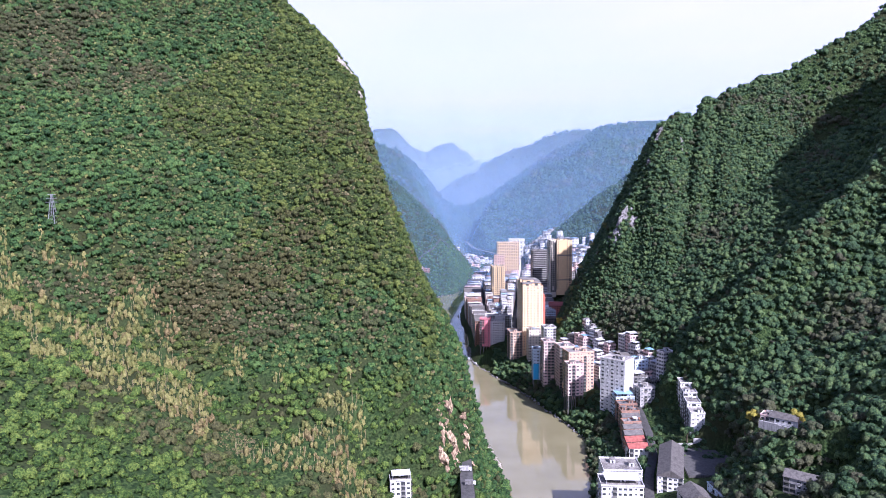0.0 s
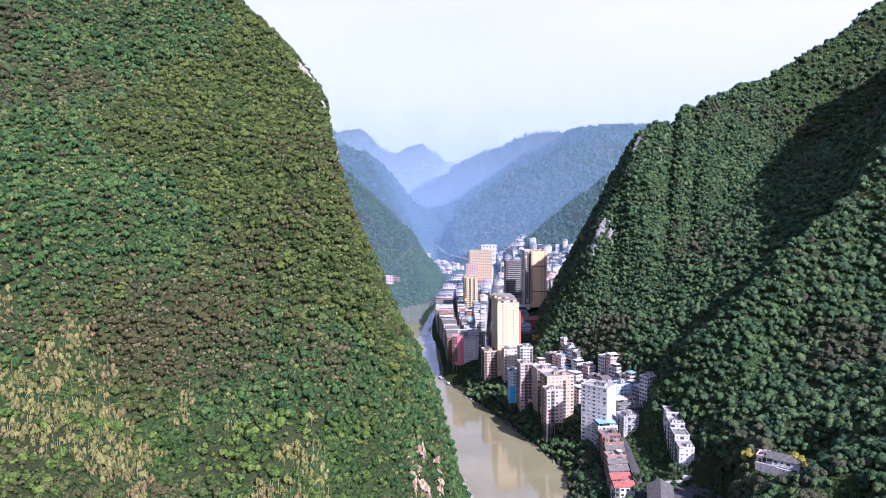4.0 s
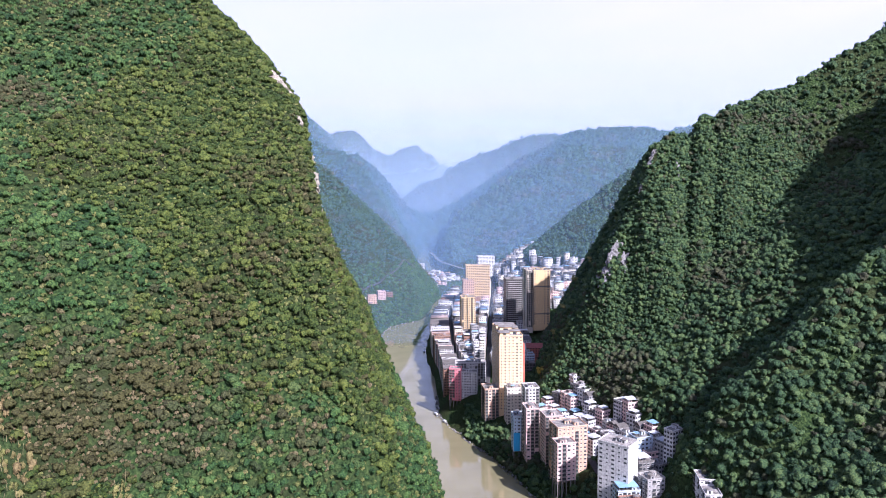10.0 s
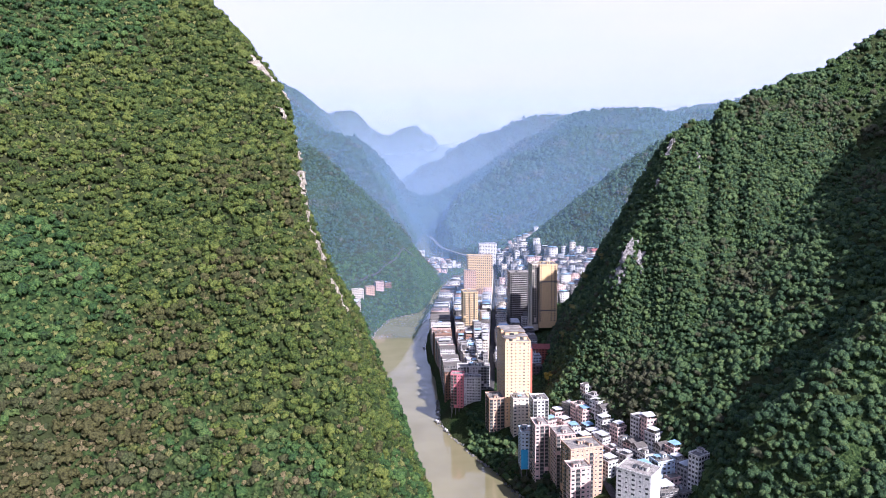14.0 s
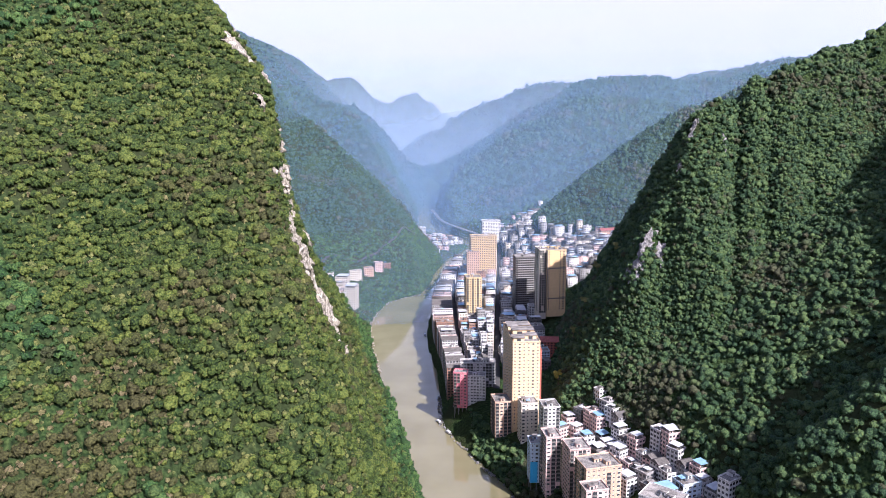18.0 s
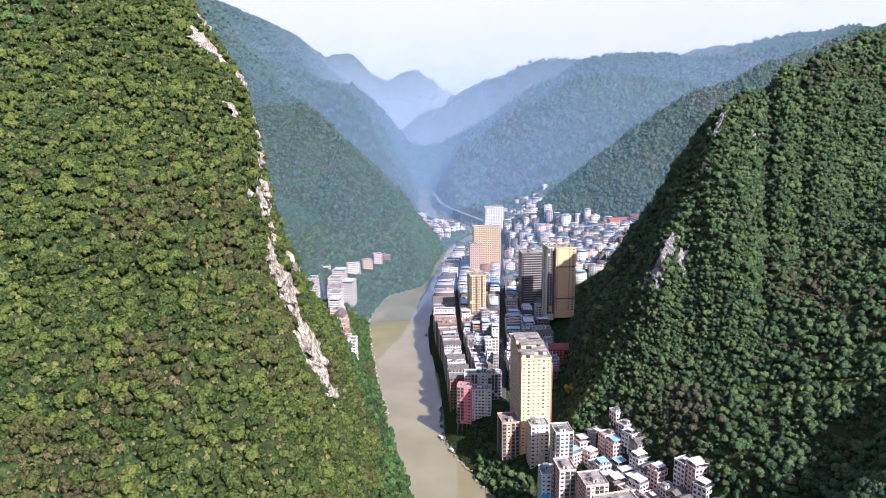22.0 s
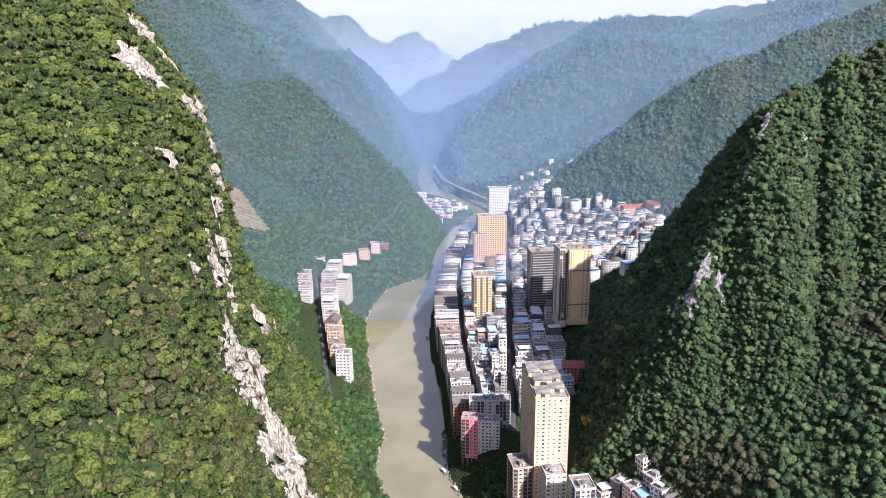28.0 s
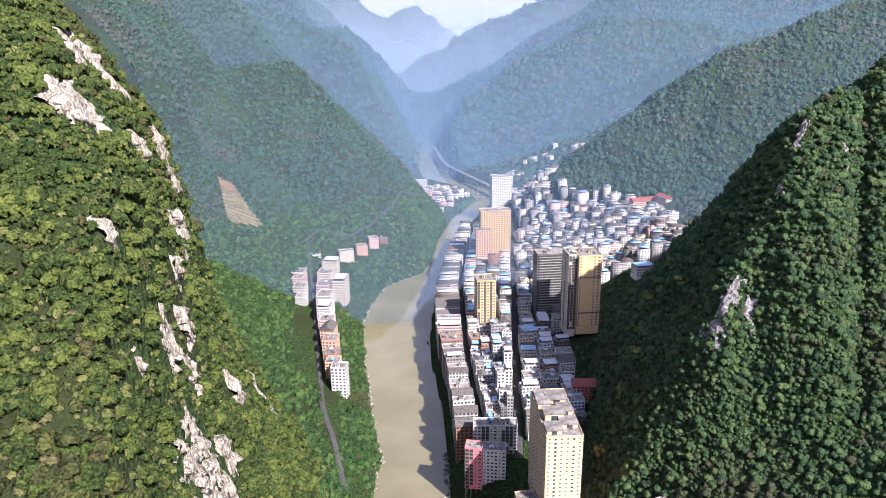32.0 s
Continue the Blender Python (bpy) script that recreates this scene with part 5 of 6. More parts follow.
# near end of the town
NEARBY = "houses at the near end of town"
for x, y, w, d, top, yaw, wall, roof in ((149, 576, 12, 11, 41, 6, "grey", "tin_white"), (153, 560, 16, 11, 38, 4, "paleblue", "tin_blue"), (152, 547, 15, 10, 36, 4, "brick", "flat"), (151, 536, 15, 8, 34, 4, "brick", "flat"), (149, 526, 14, 8, 33, 4, "brick", "gable"), (147, 516, 14, 8, 32, 4, "brick", "flat"), (145, 506, 14, 8, 31, 4, "brick", "gable"), (143, 496, 14, 8, 30, 4, "dark", "gable"), (141, 485, 14, 9, 29, 4, "brick", "gable_red"), (140, 474, 14, 9, 28, 2, "white", "gable_red"), (112, 412, 24, 20, 38, -4, "white", "flat"), (106, 390, 25, 16, 38, -4, "white", "tin_white"), (142.5, 414, 15.5, 54, 33, -19.5, "white", "gable"), (176, 384, 26, 20, 34, 4, "paleblue", "flat"), (150, 382, 16, 18, 32, 0, "grey", "gable"), (172, 560, 14, 12, 46, 14, "grey", "flat"), (172, 580, 13, 12, 50, 14, "dark", "tin_white"), (166, 602, 14, 12, 54, 16, "grey", "tin_blue"), (180, 606, 14, 11, 58, 16, "paleblue", "flat"), (158, 592, 12, 11, 46, 12, "grey", "tin_white")):
    z0 = footing(x, y, w, d, yaw)
    z0 = min(z0, top - 6)
    TAKEN.append((x, y + d / 2, 5))
    house("house", f"{WALL_WORDS[wall]} building with {ROOF_WORDS[roof]} near the bridge road", x, y, w, d, z0, top, yaw, wall, roof, single=True, group=NEARBY, clutter=3)
for k in range(4):
    house("terrace_house", "stepped white row house with a dark flat roof", 185.5 + 2.4 * k, 483 + 14.5 * k, 10, 13.9, 32 + 2 * k, 50 + 3.3 * k, -9.3, "white", "flat", single=True, group="stepped row of houses", clutter=1, bay=3.4, styles=("bay", "small"))
house("slope_house", "old two-storey house behind a retaining wall", 214, 402, 30, 9, 65.8, 73, -40, "white", "gable", single=True, bay=3.4)
house("slope_house", "small square house with a flat roof on the slope", 203, 414, 9, 8, 65.8, 72, -40, "palepink", "flat", single=True, bay=3.4)
house("long_house", "long old grey house with a pale sheet roof", 195, 344, 31, 10, 51.2, 60, -40, "grey", "gable", single=True, bay=3.2)
# the far shore's street
LEFT = "houses on the opposite bank"
road_x = lambda y: float(np.interp(y, (800, 877, 930, 1053, 1163, 1256, 1330), (-38, -57, -73, -93, -110, -127, -140)))
for x, y, w, d, top, wall, roof in ((-62, 965, 14, 12, 50, "white", "flat"), (-70, 984, 13, 14, 46, "peach", "flat"), (-74, 1006, 14, 15, 44, "brick", "flat"), (-78, 1030, 14, 18, 47, "peach", "flat"), (-83, 1056, 14, 20, 48, "peach", "gable"), (-88, 1084, 15, 18, 46, "palepink", "flat"), (-93, 1112, 15, 20, 50, "white", "tin_white"), (-97, 1142, 16, 22, 52, "white", "flat"), (-84, 1190, 16, 26, 52, "cream", "tin_white"), (-103, 1186, 16, 24, 49, "palepink", "flat"), (-106, 1228, 18, 20, 50, "cream", "flat"), (-104, 1274, 20, 16, 50, "cream", "tin_white"), (-126, 1156, 12, 14, 46, "white", "flat"), (-132, 1186, 15, 16, 48, "cream", "flat"), (-137, 1212, 15, 18, 50, "palepink", "flat"), (-142, 1240, 15, 18, 48, "cream", "flat"), (-150, 1274, 14, 14, 50, "grey", "flat"), (-158, 1330, 16, 12, 58, "cream", "tin_white"), (-128, 1306, 18, 12, 50, "cream", "flat"), (-84, 1318, 20, 12, 50, "cream", "flat"), (-64, 1342, 16, 12, 50, "peach", "flat"), (-48, 1366, 14, 13, 54, "palepink", "flat"), (-34, 1378, 12, 12, 50, "brick", "flat"), (-216, 1352, 16, 12, 84, "palepink", "flat"), (-196, 1340, 22, 10, 74, "cream", "flat")):
    z0 = footing(x, y, w, d)
    house("house", f"{WALL_WORDS[wall]} house with {ROOF_WORDS[roof]} on the opposite bank", x, y, w, d, min(z0, top - 6), top, -8 if y < 1290 else 14, wall, roof, group=LEFT, sides="R", clutter=2, base=12)
for x, y, w, d, top, wall, roof in ((-11, 682, 9, 12, 33, "white", "tin_white"), (-4, 668, 9, 11, 30, "white", "tin_white"), (2, 652, 8, 11, 28, "grey", "flat")):
    house("house", f"low {WALL_WORDS[wall]} house with {ROOF_WORDS[roof]} below the bank road", x, y, w, d, min(footing(x, y, w, d), top - 6), top, 12, wall, roof, group=LEFT, sides="R", clutter=2, base=12)


def steepness(x, y):
    """Rise of the ground over a plot."""
    zs = [float(ground_z(x + a, y + b)) for a in (-6, 6) for b in (-6, 6)]
    return max(zs) - min(zs)


for gy_ in np.arange(1585, 1830, 14.0):
    for gx_ in np.arange(-30, 145, 13.0):
        x, y = gx_ + hr.uniform(-3, 3), gy_ + hr.uniform(-3, 3)
        z = (ground_z(x, y))
        if 8 < z < 40 and steepness(x, y) < 5 and float(np.interp(y, BANK_Y, BANK_L)) - x > 20:
            town_house(x, y, hr.uniform(10, 14), hr.uniform(9, 12), z + hr.choice((8, 10, 12, 15)), hr.uniform(-10, 10), "houses round the river's bend", ("white", "cream", "white", "palepink", "peach"), ("flat", "flat", "tin_white", "gable"), r=4.5, sides="R", where="round the river's bend", far=True)
house("apartment_block", "broad white block at the river's bend", 24, 1752, 36, 14, 18, 58, 0, "white", bay=4.0, sides="R", clutter=3, category="building")
# hamlets on the far slopes
for cx, cy, n, spread in ((327, 1978, 12, 26), (400, 1960, 6, 18), (293, 1828, 7, 16), (720, 2017, 8, 26), (230, 1900, 6, 20), (90, 2400, 9, 22), (30, 2420, 6, 30), (120, 2560, 8, 40), (190, 1740, 8, 22)):
    for k in range(n):
        x, y = cx + hr.gauss(0, spread), cy + hr.gauss(0, spread * 0.5)
        z = (ground_z(x, y))
        if z > 4 and steepness(x, y) < 9:
            town_house(x, y, hr.uniform(10, 16), hr.uniform(9, 12), z + hr.choice((6, 9, 9, 12)), hr.uniform(-12, 12), "hamlet houses on the far slopes", ("white", "cream", "white", "palepink"), ("flat", "gable", "tin_white"), r=4.5, where="in a hamlet on the slope", far=True)
house("school", "broad brown-roofed school with a courtyard", 350, 1338, 46, 12, (ground_z(350, 1338)) - 2, (ground_z(350, 1338)) + 10, 12, "peach", "gable_red", category="school")
house("school", "ochre school wing beside the courtyard", 372, 1312, 12, 26, (ground_z(372, 1312)) - 2, (ground_z(372, 1312)) + 8, 12, "cream", "gable_red", category="school")
house("house", "red-roofed house with red-brown walls under the spur", 152, 905, 20, 14, 42, 56, -8, "red", "gable_red")
house("warehouse", "low white hall with a bright blue roof", 268, 1095, 24, 16, (ground_z(268, 1100)), (ground_z(268, 1100)) + 9, 6, "white", "tin_blue")


fv = np.array([p for p, _ in FAR_PARTS]).reshape(-1, 3)
quads = (np.arange(len(FAR_PARTS))[:, None, None] * 8 + np.array(BOX_FACES)[None]).reshape(-1, 4)
fme = mesh_from("far_houses", fv, np.full(len(quads), 4), quads.ravel(), FAR_MATS[0])
for m in FAR_MATS[1:]:
    fme.materials.append(m)
fme.polygons.foreach_set("material_index", np.repeat([k for _, k in FAR_PARTS], 6).astype(np.int32))
fme.update()
tagged(new("far_houses", fme), "crowded white and grey houses of the distant upper town", "houses", kind="stuff")


# ---- streets ----
def ribbon(name, path, width, lift, material, label, category, follow=None, kind="structure"):
    """A road of even width along a line, laid on the ground."""
    pts = []
    for (x0, y0), (x1, y1) in zip(path, path[1:]):
        k = max(1, int(math.hypot(x1 - x0, y1 - y0) / 6))
        pts += [(x0 + (x1 - x0) * i / k, y0 + (y1 - y0) * i / k) for i in range(k)]
    pts.append(path[-1])
    rows = []
    for i, (x, y) in enumerate(pts):
        a, b = pts[max(0, i - 1)], pts[min(len(pts) - 1, i + 1)]
        dx, dy = b[0] - a[0], b[1] - a[1]
        q = math.hypot(dx, dy)
        nx, ny = dy / q, -dx / q
        z = follow(x, y) if follow else max((ground_z(x + nx * s, y + ny * s)) for s in (-width / 2, 0, width / 2))
        rows.append([(x + nx * s, y + ny * s, z + lift) for s in (-width / 2, 0, width / 2)] + [(x + nx * width / 2, y + ny * width / 2, z + lift - 2.5)])
    v = np.array(rows)
    return tagged(new(name, sheet(name, v[..., 0], v[..., 1], v[..., 2], material, False)), label, category, kind=kind)


ribbon("road", [(street(y), y) for y in (846, 900, 967, 1050, 1150, 1217, 1300, 1424, 1520)], 6.5, 1.2, M_ASPHALT, "narrow shaded asphalt main street", "road")
ribbon("road", [(quay(y), y) for y in (860, 930, 1000, 1096, 1223, 1330, 1450)], 5.5, 1.2, M_ASPHALT, "narrow shaded asphalt street along the quay", "road")
ribbon("road", [(road_x(y), y) for y in (800, 877, 930, 1053, 1163, 1256, 1330)] + [(-128, 1352), (-90, 1372), (-52, 1398), (-24, 1432), (-2, 1470), (14, 1520)], 4.2, 1.0, M_ASPHALT, "grey worn road along the opposite bank", "road")
ribbon("road", [(bank_road_x(y), y) for y in (801, 757, 731, 705, 690)], 3.8, 0.4, M_CONCRETE, "narrow grey road along the wooded bank", "road")
BANK_ROAD = [(13, 335), (13, 360), (13, 401), (13, 431)]
ribbon("road", BANK_ROAD, 8, 0.6, M_ASPHALT, "asphalt bank road under a rock cutting", "road", lambda x, y: 38.6)
ribbon("road", [(120, 375), (129, 412), (137, 440), (150, 472), (156, 500), (162, 545), (164, 575), (158, 586), (148, 612), (146, 650), (134, 690)], 6, 1.0, M_ASPHALT, "street between the houses at the near end", "road")


# ---- banks: boulders and pale shore stones ----
def stones(name, spots, label, material, seed):
    """Rough boulders, each a jittered lump, strewn along the water's edge."""
    r = np.random.default_rng(seed)
    n = len(spots)
    base = np.array([(math.cos(a) * math.cos(e), math.sin(a) * math.cos(e), math.sin(e)) for e in (-0.6, 0.1, 0.8) for a in np.arange(6) * 1.047 + e] + [(0, 0, 1)])
    f = []
    for ring in (0, 6):
        for k in range(6):
            f += [(ring + k, ring + (k + 1) % 6, ring + 6 + (k + 1) % 6), (ring + k, ring + 6 + (k + 1) % 6, ring + 6 + k)]
    f += [(12 + k, 12 + (k + 1) % 6, 18) for k in range(6)]
    spots = np.array(spots)
    v = spots[:, None, :3] + base[None] * spots[:, None, 3:4] * (0.65 + 0.7 * r.random((n, 19, 1))) * np.array((1, 1, 0.7))
    tri = (np.arange(n)[:, None, None] * 19 + np.array(f)[None]).reshape(-1, 3)
    return tagged(new(name, mesh_from(name, v.reshape(-1, 3), np.full(len(tri), 3), tri.ravel(), material)), label, "rocks", kind="stuff")


sr = random.Random(9)
spots = []
for y in np.arange(500, 1360, 1.1):
    lively = 1.0 if 870 < y < 915 or 980 < y < 1030 or y < 560 else 0.35
    if sr.random() < lively:
        spots.append((float(np.interp(y, BANK_Y, BANK_L)) - sr.uniform(-1.5, 5) * (0.5 + lively), y, sr.uniform(-0.2, 1.2), sr.uniform(0.5, 1.3 + lively * 1.2)))
stones("bank_stones", spots, "pale boulders and rubble along the river bank", M_ROCK, 4)
spots = []
for y in np.arange(560, 900, 0.9):
    if sr.random() < 0.6:
        spots.append((shore(y) + sr.uniform(-2.0, 4), y, sr.uniform(-0.3, 1.0), sr.uniform(0.4, 1.7)))
stones("shore_stones", spots, "grey boulders along the shaded shore below the houses", M_ROCK_D, 5)


# ---- single trees, pylons, boats and roadside works ----
def tree(name, label, x, y, height, spread, material, seed, group=""):
    top = tagged(new(name), label, "tree", group)
    z = ground_z(x, y)
    top.matrix_basis = pose(x, y, z - 0.3)
    r = random.Random(seed)
    bm = bmesh.new()
    lean = (r.uniform(-0.1, 0.1), r.uniform(-0.1, 0.1))
    last, prev = None, None
    for k in range(5):
        q = k / 4
        ring = [bm.verts.new((lean[0] * height * q + (0.03 + 0.02 * (1 - q)) * height * (1 - 0.75 * q) * math.cos(a * 1.0472), lean[1] * height * q + (0.05 * (1 - q) + 0.012) * height * math.sin(a * 1.0472), height * 0.75 * q)) for a in range(6)]
        if prev:
            for a in range(6):
                bm.faces.new((prev[a], prev[(a + 1) % 6], ring[(a + 1) % 6], ring[a]))
        prev = ring
    part("trunk", bm, M_BARK, top)
    tips = [(lean[0] * height, lean[1] * height, height * 0.8)]
    for k in range(6):
        a, q = k * 1.05 + r.uniform(-0.3, 0.3), r.uniform(0.4, 0.7)
        tip = Vector((spread * 0.6 * math.cos(a), spread * 0.6 * math.sin(a), height * r.uniform(0.6, 0.95)))
        root = Vector((lean[0] * height * q, lean[1] * height * q, height * 0.75 * q))
        side_v = (tip - root).cross(Vector((0, 0, 1))).normalized() * height * 0.012
        bm = bmesh.new()
        up = Vector((0, 0, height * 0.015))
        lo = [bm.verts.new(root + o) for o in (side_v, up, -side_v)]
        hi = [bm.verts.new(tip + o * 0.3) for o in (side_v, up, -side_v)]
        for i in range(3):
            bm.faces.new((lo[i], lo[(i + 1) % 3], hi[(i + 1) % 3], hi[i]))
        part("limb", bm, M_BARK, top)
        tips.append(tuple(tip))
    t = np.array(tips)
    ob = crowns("crown", t[:, 0], t[:, 1], t[:, 2] - spread * 0.25, np.full(len(t), spread * 0.45), 110, 0.17, material, "", 0.9, seed)
    for key in ("category", "kind"):
        del ob[key]
    ob.parent = top
    return top


for k, (x, y, hgt, sp, m_, lab) in enumerate(((142, 818, 17, 5.0, M_YELLOW, "tall yellowing tree with a leaning trunk"), (174, 853, 14, 4.6, M_BAMBOO, "pale feathery tree standing out of the shade"), (197, 895, 14, 4.4, M_BAMBOO, "pale feathery tree standing out of the shade"), (160, 838, 12, 4.0, M_BAMBOO, "pale feathery tree standing out of the shade"), (206, 860, 13, 4.4, M_BAMBOO, "pale feathery tree standing out of the shade"), (176, 478, 13, 5.0, M_LEAF_R, "broad green tree beside the stepped row houses"), (199, 424, 13, 5.0, M_YELLOW, "yellow-green tree above the courtyard"), (203, 444, 16, 6.0, M_LEAF_R, "broad green tree above the courtyard"), (207, 385, 12, 4.5, M_YELLOW, "yellow-green bush below the retaining wall"), (89, 700, 10, 3.6, M_LEAF_R, "dark tree on the shaded river bank"), (148, 470, 11, 4.4, M_LEAF_R, "dark green tree between the houses"), (152, 484, 11, 4.2, M_LEAF_R, "dark green tree between the houses"), (-46, 955, 9, 4.0, M_LEAF, "green tree beside the white bank house"), (-50, 940, 9, 4.0, M_LEAF, "green tree beside the bank road"))):
    tree("tree", lab, x, y, hgt, sp, m_, 60 + k)


def pylon(x, y, h):
    top = tagged(new("power_pylon"), "slender grey lattice power pylon among trees", "pylon")
    top.matrix_basis = pose(x, y, ground_z(x, y) - 0.5)
    for sx, sy in ((-1, -1), (1, -1), (1, 1), (-1, 1)):
        bm = bmesh.new()
        v = [bm.verts.new((sx * 2.2 + a, sy * 2.2 + b, 0)) for a, b in ((-0.15, -0.15), (0.15, -0.15), (0.15, 0.15), (-0.15, 0.15))]
        u = [bm.verts.new((sx * 0.3 + a, sy * 0.3 + b, h)) for a, b in ((-0.12, -0.12), (0.12, -0.12), (0.12, 0.12), (-0.12, 0.12))]
        for k in range(4):
            bm.faces.new((v[k], v[(k + 1) % 4], u[(k + 1) % 4], u[k]))
        bm.faces.new(u)
        part("leg", bm, M_PIPE, top)
    for k in range(9):
        q = k / 9
        s_, s2 = 2.2 - 1.9 * q, 2.2 - 1.9 * (q + 0.11)
        for a, b in (((-s_, -s_), (s2, -s2)), ((s_, -s_), (-s2, -s2)), ((-s_, s_), (-s2, -s2)), ((s_, -s_), (s2, s2))):
            bm = bmesh.new()
            v = [bm.verts.new((a[0] + o, a[1] + p, h * q)) for o, p in ((-0.08, 0), (0.08, 0), (0, 0.1))]
            u = [bm.verts.new((b[0] + o, b[1] + p, h * (q + 0.11))) for o, p in ((-0.08, 0), (0.08, 0), (0, 0.1))]
            for i in range(3):
                bm.faces.new((v[i], v[(i + 1) % 3], u[(i + 1) % 3], u[i]))
            part("brace", bm, M_PIPE, top)
    for q, r_ in ((0.72, 4.2), (0.85, 3.4), (0.97, 2.4)):
        block("cross_arm", -r_, r_, -0.2, 0.2, h * q, h * q + 0.3, M_PIPE, top)


pylon(-248.5, 431, 19)


def boat(x, y, yaw, n):
    top = tagged(new("river_boat"), "small grey boat moored at the shaded shore", "boat", "boats at the shore")
    top.matrix_basis = pose(x, y, -0.15, 0, 0, yaw)
    bm = bmesh.new()
    rings = []
    for q in np.linspace(-1, 1, 7):
        b = 1.5 * (1 - abs(q) ** 3 * 0.75)
        rings.append([bm.verts.new(c) for c in ((-b, q * n, 1.1 + 0.3 * q * q), (-b * 0.7, q * n * 0.94, 0), (b * 0.7, q * n * 0.94, 0), (b, q * n, 1.1 + 0.3 * q * q))])
    for lo, hi in zip(rings, rings[1:]):
        for k in range(4):
            bm.faces.new((lo[k], lo[(k + 1) % 4], hi[(k + 1) % 4], hi[k]))
    bm.faces.new(rings[0])
    bm.faces.new(rings[-1][::-1])
    part("hull", bm, M_CONCRETE, top)
    block("cabin", -1.0, 1.0, -n * 0.3, n * 0.35, 1.0, 2.6, WALLS["white"], top)
    block("cabin_roof", -1.3, 1.3, -n * 0.36, n * 0.42, 2.6, 2.75, M_TIN_W, top)


boat(30, 836, 30, 5.5)
boat(38, 812, 35, 5.0)
boat(24, 1118, 5, 4.0)

# the bank house and the tunnel at the near end of the gorge
house("house", "white house with tin canopies above the bank road", -26, 378, 12, 10, 36, 48, 8, "white", "tin_white", single=True, sides="LR", clutter=4)


def van(x, y, z, yaw, wall, n):
    top = tagged(new("parked_van"), "boxy van parked on the bank road", "van", "parked vans")
    top.matrix_basis = pose(x, y, z, 0, 0, yaw)
    block("body", -1.1, 1.1, -n / 2, n / 2 - 1.6, 0.5, 2.9, WALLS[wall], top)
    block("cab", -1.05, 1.05, n / 2 - 1.58, n / 2, 0.5, 2.1, M_FRAME, top)
    block("windscreen", -0.95, 0.95, n / 2 - 0.02, n / 2 + 0.04, 1.3, 2.0, M_GLASS, top)
    for wx in (-1.05, 1.05):
        for wy_ in (-n * 0.32, n * 0.32):
            bm = bmesh.new()
            cylinder(bm, 0, 0, -0.15, 0.15, 0.5, 10)
            bmesh.ops.rotate(bm, verts=bm.verts, cent=(0, 0, 0), matrix=Matrix.Rotation(radians(90), 3, "Y"))
            bmesh.ops.translate(bm, verts=bm.verts, vec=(wx, wy_, 0.5))
            part("wheel", bm, M_GLASS, top)


van(14.8, 392, 39.25, -90, "dark", 6.5)
van(12.6, 412, 39.25, -90, "grey", 7.5)


def retaining(path, h, label):
    """A concrete wall that steps along the slope."""
    top = tagged(new("retaining_wall"), label, "wall", kind="structure")
    for (x0, y0), (x1, y1) in zip(path, path[1:]):
        z = min(ground_z(x0, y0), ground_z(x1, y1))
        dx, dy = x1 - x0, y1 - y0
        q = math.hypot(dx, dy)
        nx, ny = dy / q * 0.5, -dx / q * 0.5
        bm = bmesh.new()
        c = [(x0 - nx, y0 - ny), (x1 - nx, y1 - ny), (x1 + nx, y1 + ny), (x0 + nx, y0 + ny)]
        v = [bm.verts.new((a, b, z - 3)) for a, b in c] + [bm.verts.new((a, b, z + h)) for a, b in c]
        for f in BOX_FACES:
            bm.faces.new([v[i] for i in f])
        part("wall_panel", bm, WALLS["grey"], top)


retaining([(196, 411), (204, 403), (212, 395), (220, 388)], 5, "stained concrete retaining wall under the old houses")
retaining([(166, 475), (180, 476), (196, 472)], 4, "concrete wall behind the courtyard")

# courtyard paving; the dark asphalt colour carries the yard's shade
yard = bmesh.new()
for a in ((158, 424, 0), (196, 424, 0), (198, 470, 0), (164, 470, 0)):
    yard.verts.new((a[0], a[1], 29.6))
yard.faces.new(yard.verts)
bmesh.ops.extrude_face_region(yard, geom=yard.faces[:])
for v in yard.verts[4:]:
    v.co.z = 28.0
ym = bpy.data.meshes.new("pavement")
yard.to_mesh(ym)
ym.materials.append(M_ASPHALT)
tagged(new("pavement", ym), "paved yard behind the long hall, painted dark for its shade", "pavement", kind="structure")

# terraced fields on the opposite hillside
def terrace(k, x0, x1, y0, depth):
    """A level strip that follows the slope's contour, with a bank in front of it."""
    xs = np.linspace(x0, x1, 16)
    ys = y0 + 3 * np.sin(xs / 17 + k * 0.3)
    top = np.array([ground_z(a, b + depth * 0.7) for a, b in zip(xs, ys)]) + 1.2
    v = np.array([np.stack((xs, ys - 0.3, top - 5), -1), np.stack((xs, ys, top), -1), np.stack((xs, ys + depth + 0.5, top + 0.2), -1), np.stack((xs, ys + depth + 0.6, top - 3), -1)])
    tagged(new("terraced_field", sheet("terraced_field", v[..., 0], v[..., 1], v[..., 2], M_FIELD if k < 10 else M_EARTH, False)), "dry yellow-brown terraced field on the hillside", "field", "terraced fields", "structure")


for k in range(14):
    q = k / 13
    terrace(k, -238 - q * 26, float(np.interp(q, (0, 0.2, 1), (-224, -196, -246))), 1298 + q * 62, 4.8)


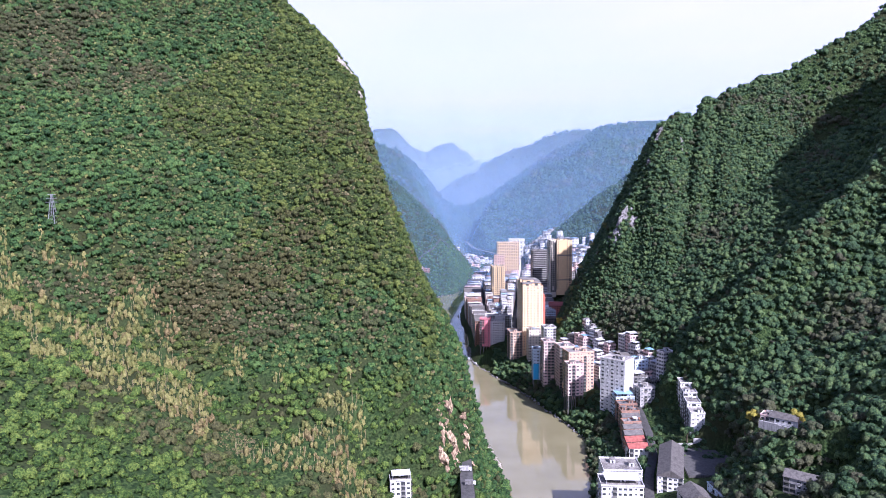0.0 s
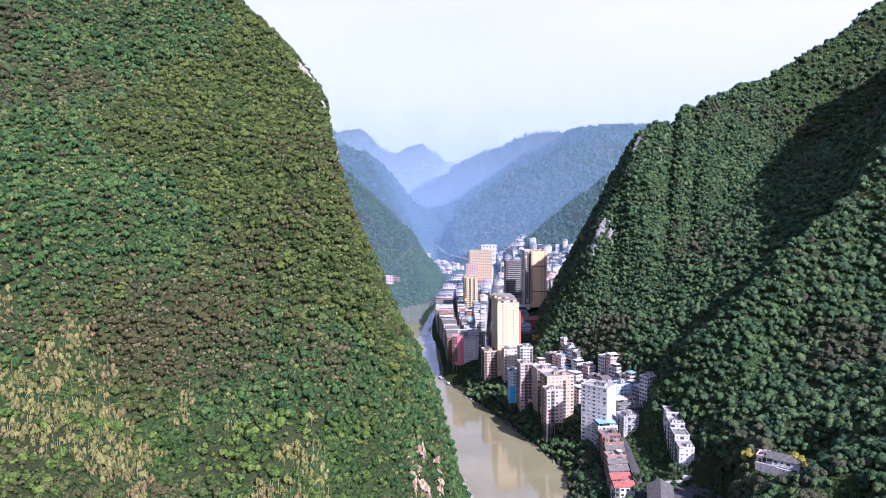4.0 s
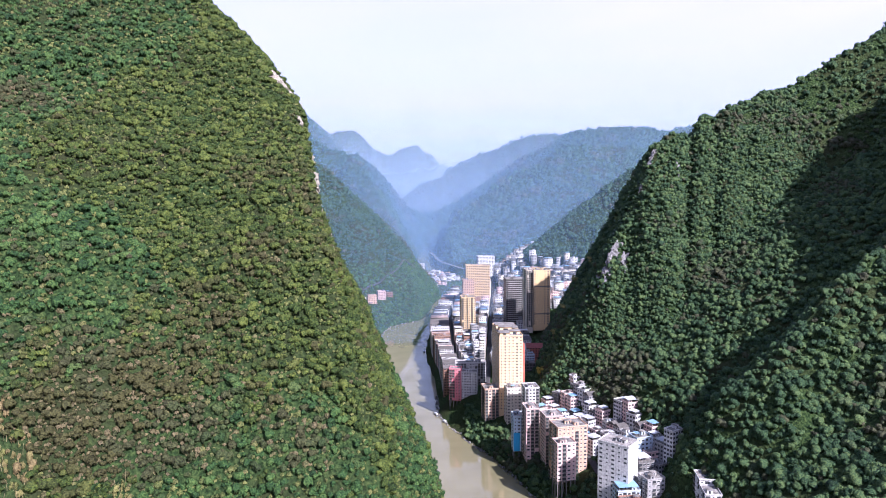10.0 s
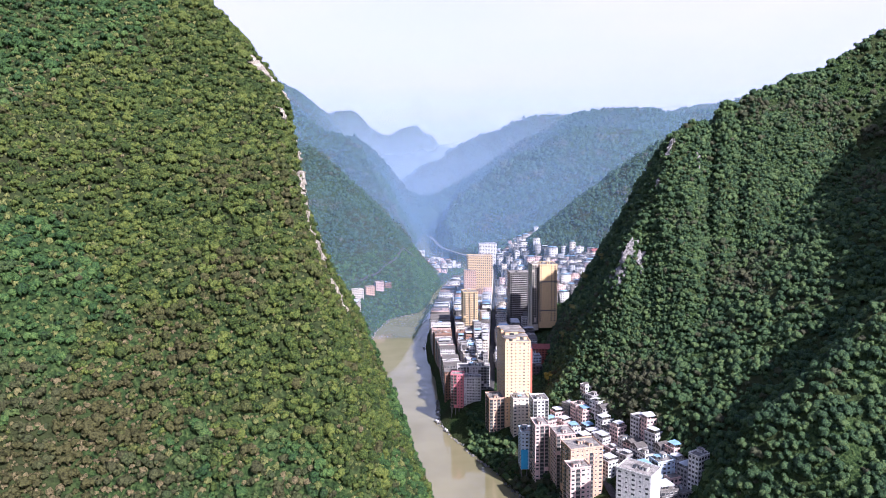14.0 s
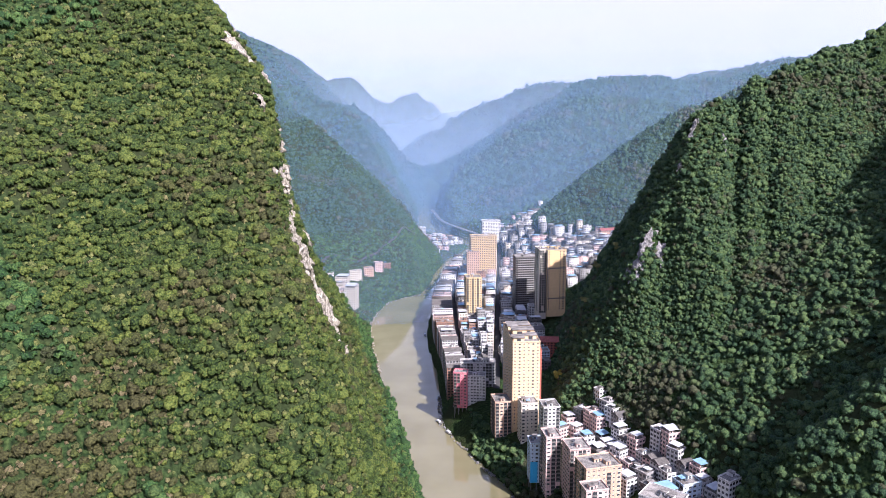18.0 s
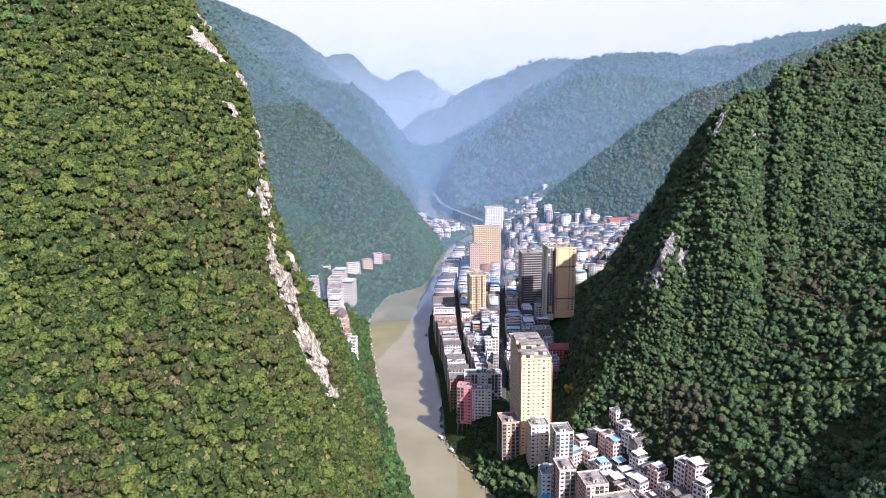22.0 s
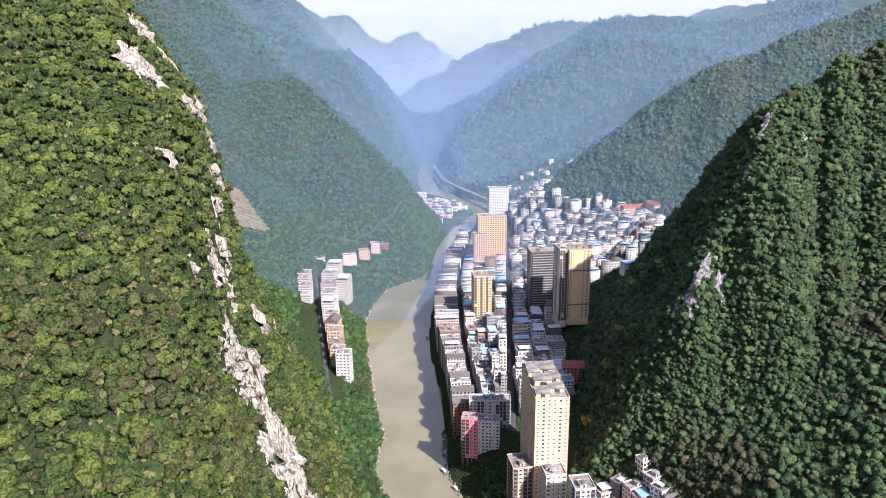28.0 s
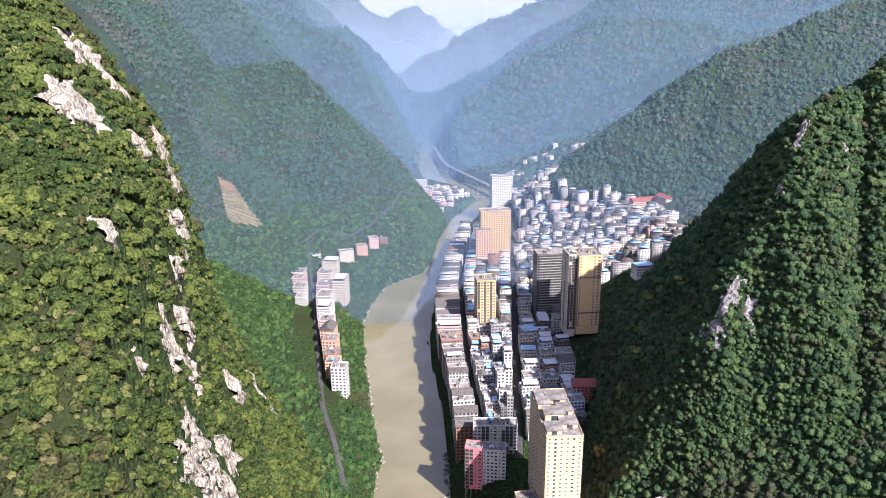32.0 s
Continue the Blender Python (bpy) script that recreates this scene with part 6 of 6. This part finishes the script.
# elevated road along the shore beyond the bend
def viaduct(path):
    top = tagged(new("viaduct"), "grey elevated road on piers along the distant shore", "bridge")
    for (x0, y0, z0), (x1, y1, z1) in zip(path, path[1:]):
        q = math.hypot(x1 - x0, y1 - y0)
        nx, ny = (y1 - y0) / q * 5, -(x1 - x0) / q * 5
        bm = bmesh.new()
        v = [bm.verts.new(c) for c in ((x0 - nx, y0 - ny, z0), (x1 - nx, y1 - ny, z1), (x1 + nx, y1 + ny, z1), (x0 + nx, y0 + ny, z0), (x0 - nx, y0 - ny, z0 + 2), (x1 - nx, y1 - ny, z1 + 2), (x1 + nx, y1 + ny, z1 + 2), (x0 + nx, y0 + ny, z0 + 2))]
        for f in BOX_FACES:
            bm.faces.new([v[i] for i in f])
        part("deck", bm, M_CONCRETE, top)
        bm = bmesh.new()
        cylinder(bm, x0, y0, -4, z0 + 0.2, 1.4, 8)
        part("pier", bm, M_CONCRETE, top)
    return top


viaduct([(78, 2420, 20), (88, 2300, 20), (92, 2200, 20), (102, 2120, 20), (118, 2060, 20), (138, 1998, 20), (160, 1930, 20), (182, 1860, 20), (196, 1800, 20)])

# dry stems standing in the bamboo
r_ = np.random.default_rng(77)
bx, by, bz = steep_fill(-330, -30, 330, 432, 4.6, 78)
keep = bamboo_patch(bx, by) & (bz > 1)
bx, by, bz = bx[keep], by[keep], bz[keep]
nb = len(bx)
hh = r_.uniform(2.5, 6.5, nb)
lx, ly = r_.normal(0, 0.5, nb), r_.normal(0, 0.5, nb)
wd = 0.09
v = np.stack([np.stack((bx + a, by + b, bz), -1) for a, b in ((-wd, 0), (wd, 0), (0, wd))] + [np.stack((bx + lx + a * 0.5, by + ly + b * 0.5, bz + hh), -1) for a, b in ((-wd, 0), (wd, 0), (0, wd))], 1)
fq = (np.arange(nb)[:, None, None] * 6 + np.array(((0, 1, 4, 3), (1, 2, 5, 4), (2, 0, 3, 5)))[None]).reshape(-1, 4)
tagged(new("bamboo_stems", mesh_from("bamboo_stems", v.reshape(-1, 3), np.full(len(fq), 4), fq.ravel(), M_STEM)), "pale dry bamboo stems standing on the lower slope", "bamboo", kind="stuff")


# bushes and small trees between the houses
gr = np.random.default_rng(90)
gx_, gy_, gz_ = scatter(118, 215, 455, 735, 5.0, 91)
near_house = np.array([not free(a, b, 1.5) for a, b in zip(gx_, gy_)])
road_gap = np.abs(gx_ - np.interp(gy_, (430, 470, 545, 575, 612, 690), (137, 150, 162, 164, 148, 134))) < 4.5
keep = ~near_house & ~road_gap & (gx_ - np.interp(gy_, SHORE_Y, SHORE_R) > 3) & built_up(gx_, gy_, gz_) & (gr.random(len(gx_)) < 0.8)
crowns("garden_bushes", gx_[keep], gy_[keep], gz_[keep], gr.uniform(1.4, 3.2, int(keep.sum())), 46, 0.2, M_LEAF_R, "dark green bushes and small trees between houses", 1.1, 92)
gx_, gy_, gz_ = scatter(25, 420, 850, 1560, 9.0, 93)
near_house = np.array([not free(a, b, 1.0) for a, b in zip(gx_, gy_)])
off_road = (np.abs(gx_ - street(gy_)) > 5) & (np.abs(gx_ - np.interp(gy_, (846, 930, 1000, 1096, 1223, 1330, 1450), (66, 62, 61, 64, 70, 86, 108))) > 5)
keep = ~near_house & off_road & (gx_ - np.interp(gy_, SHORE_Y, SHORE_R) > 3) & built_up(gx_, gy_, gz_)
crowns("town_trees", gx_[keep], gy_[keep], gz_[keep], gr.uniform(1.8, 3.4, int(keep.sum())), 24, 0.3, M_LEAF_R, "scattered dark green trees between the town's roofs", 1.1, 94)
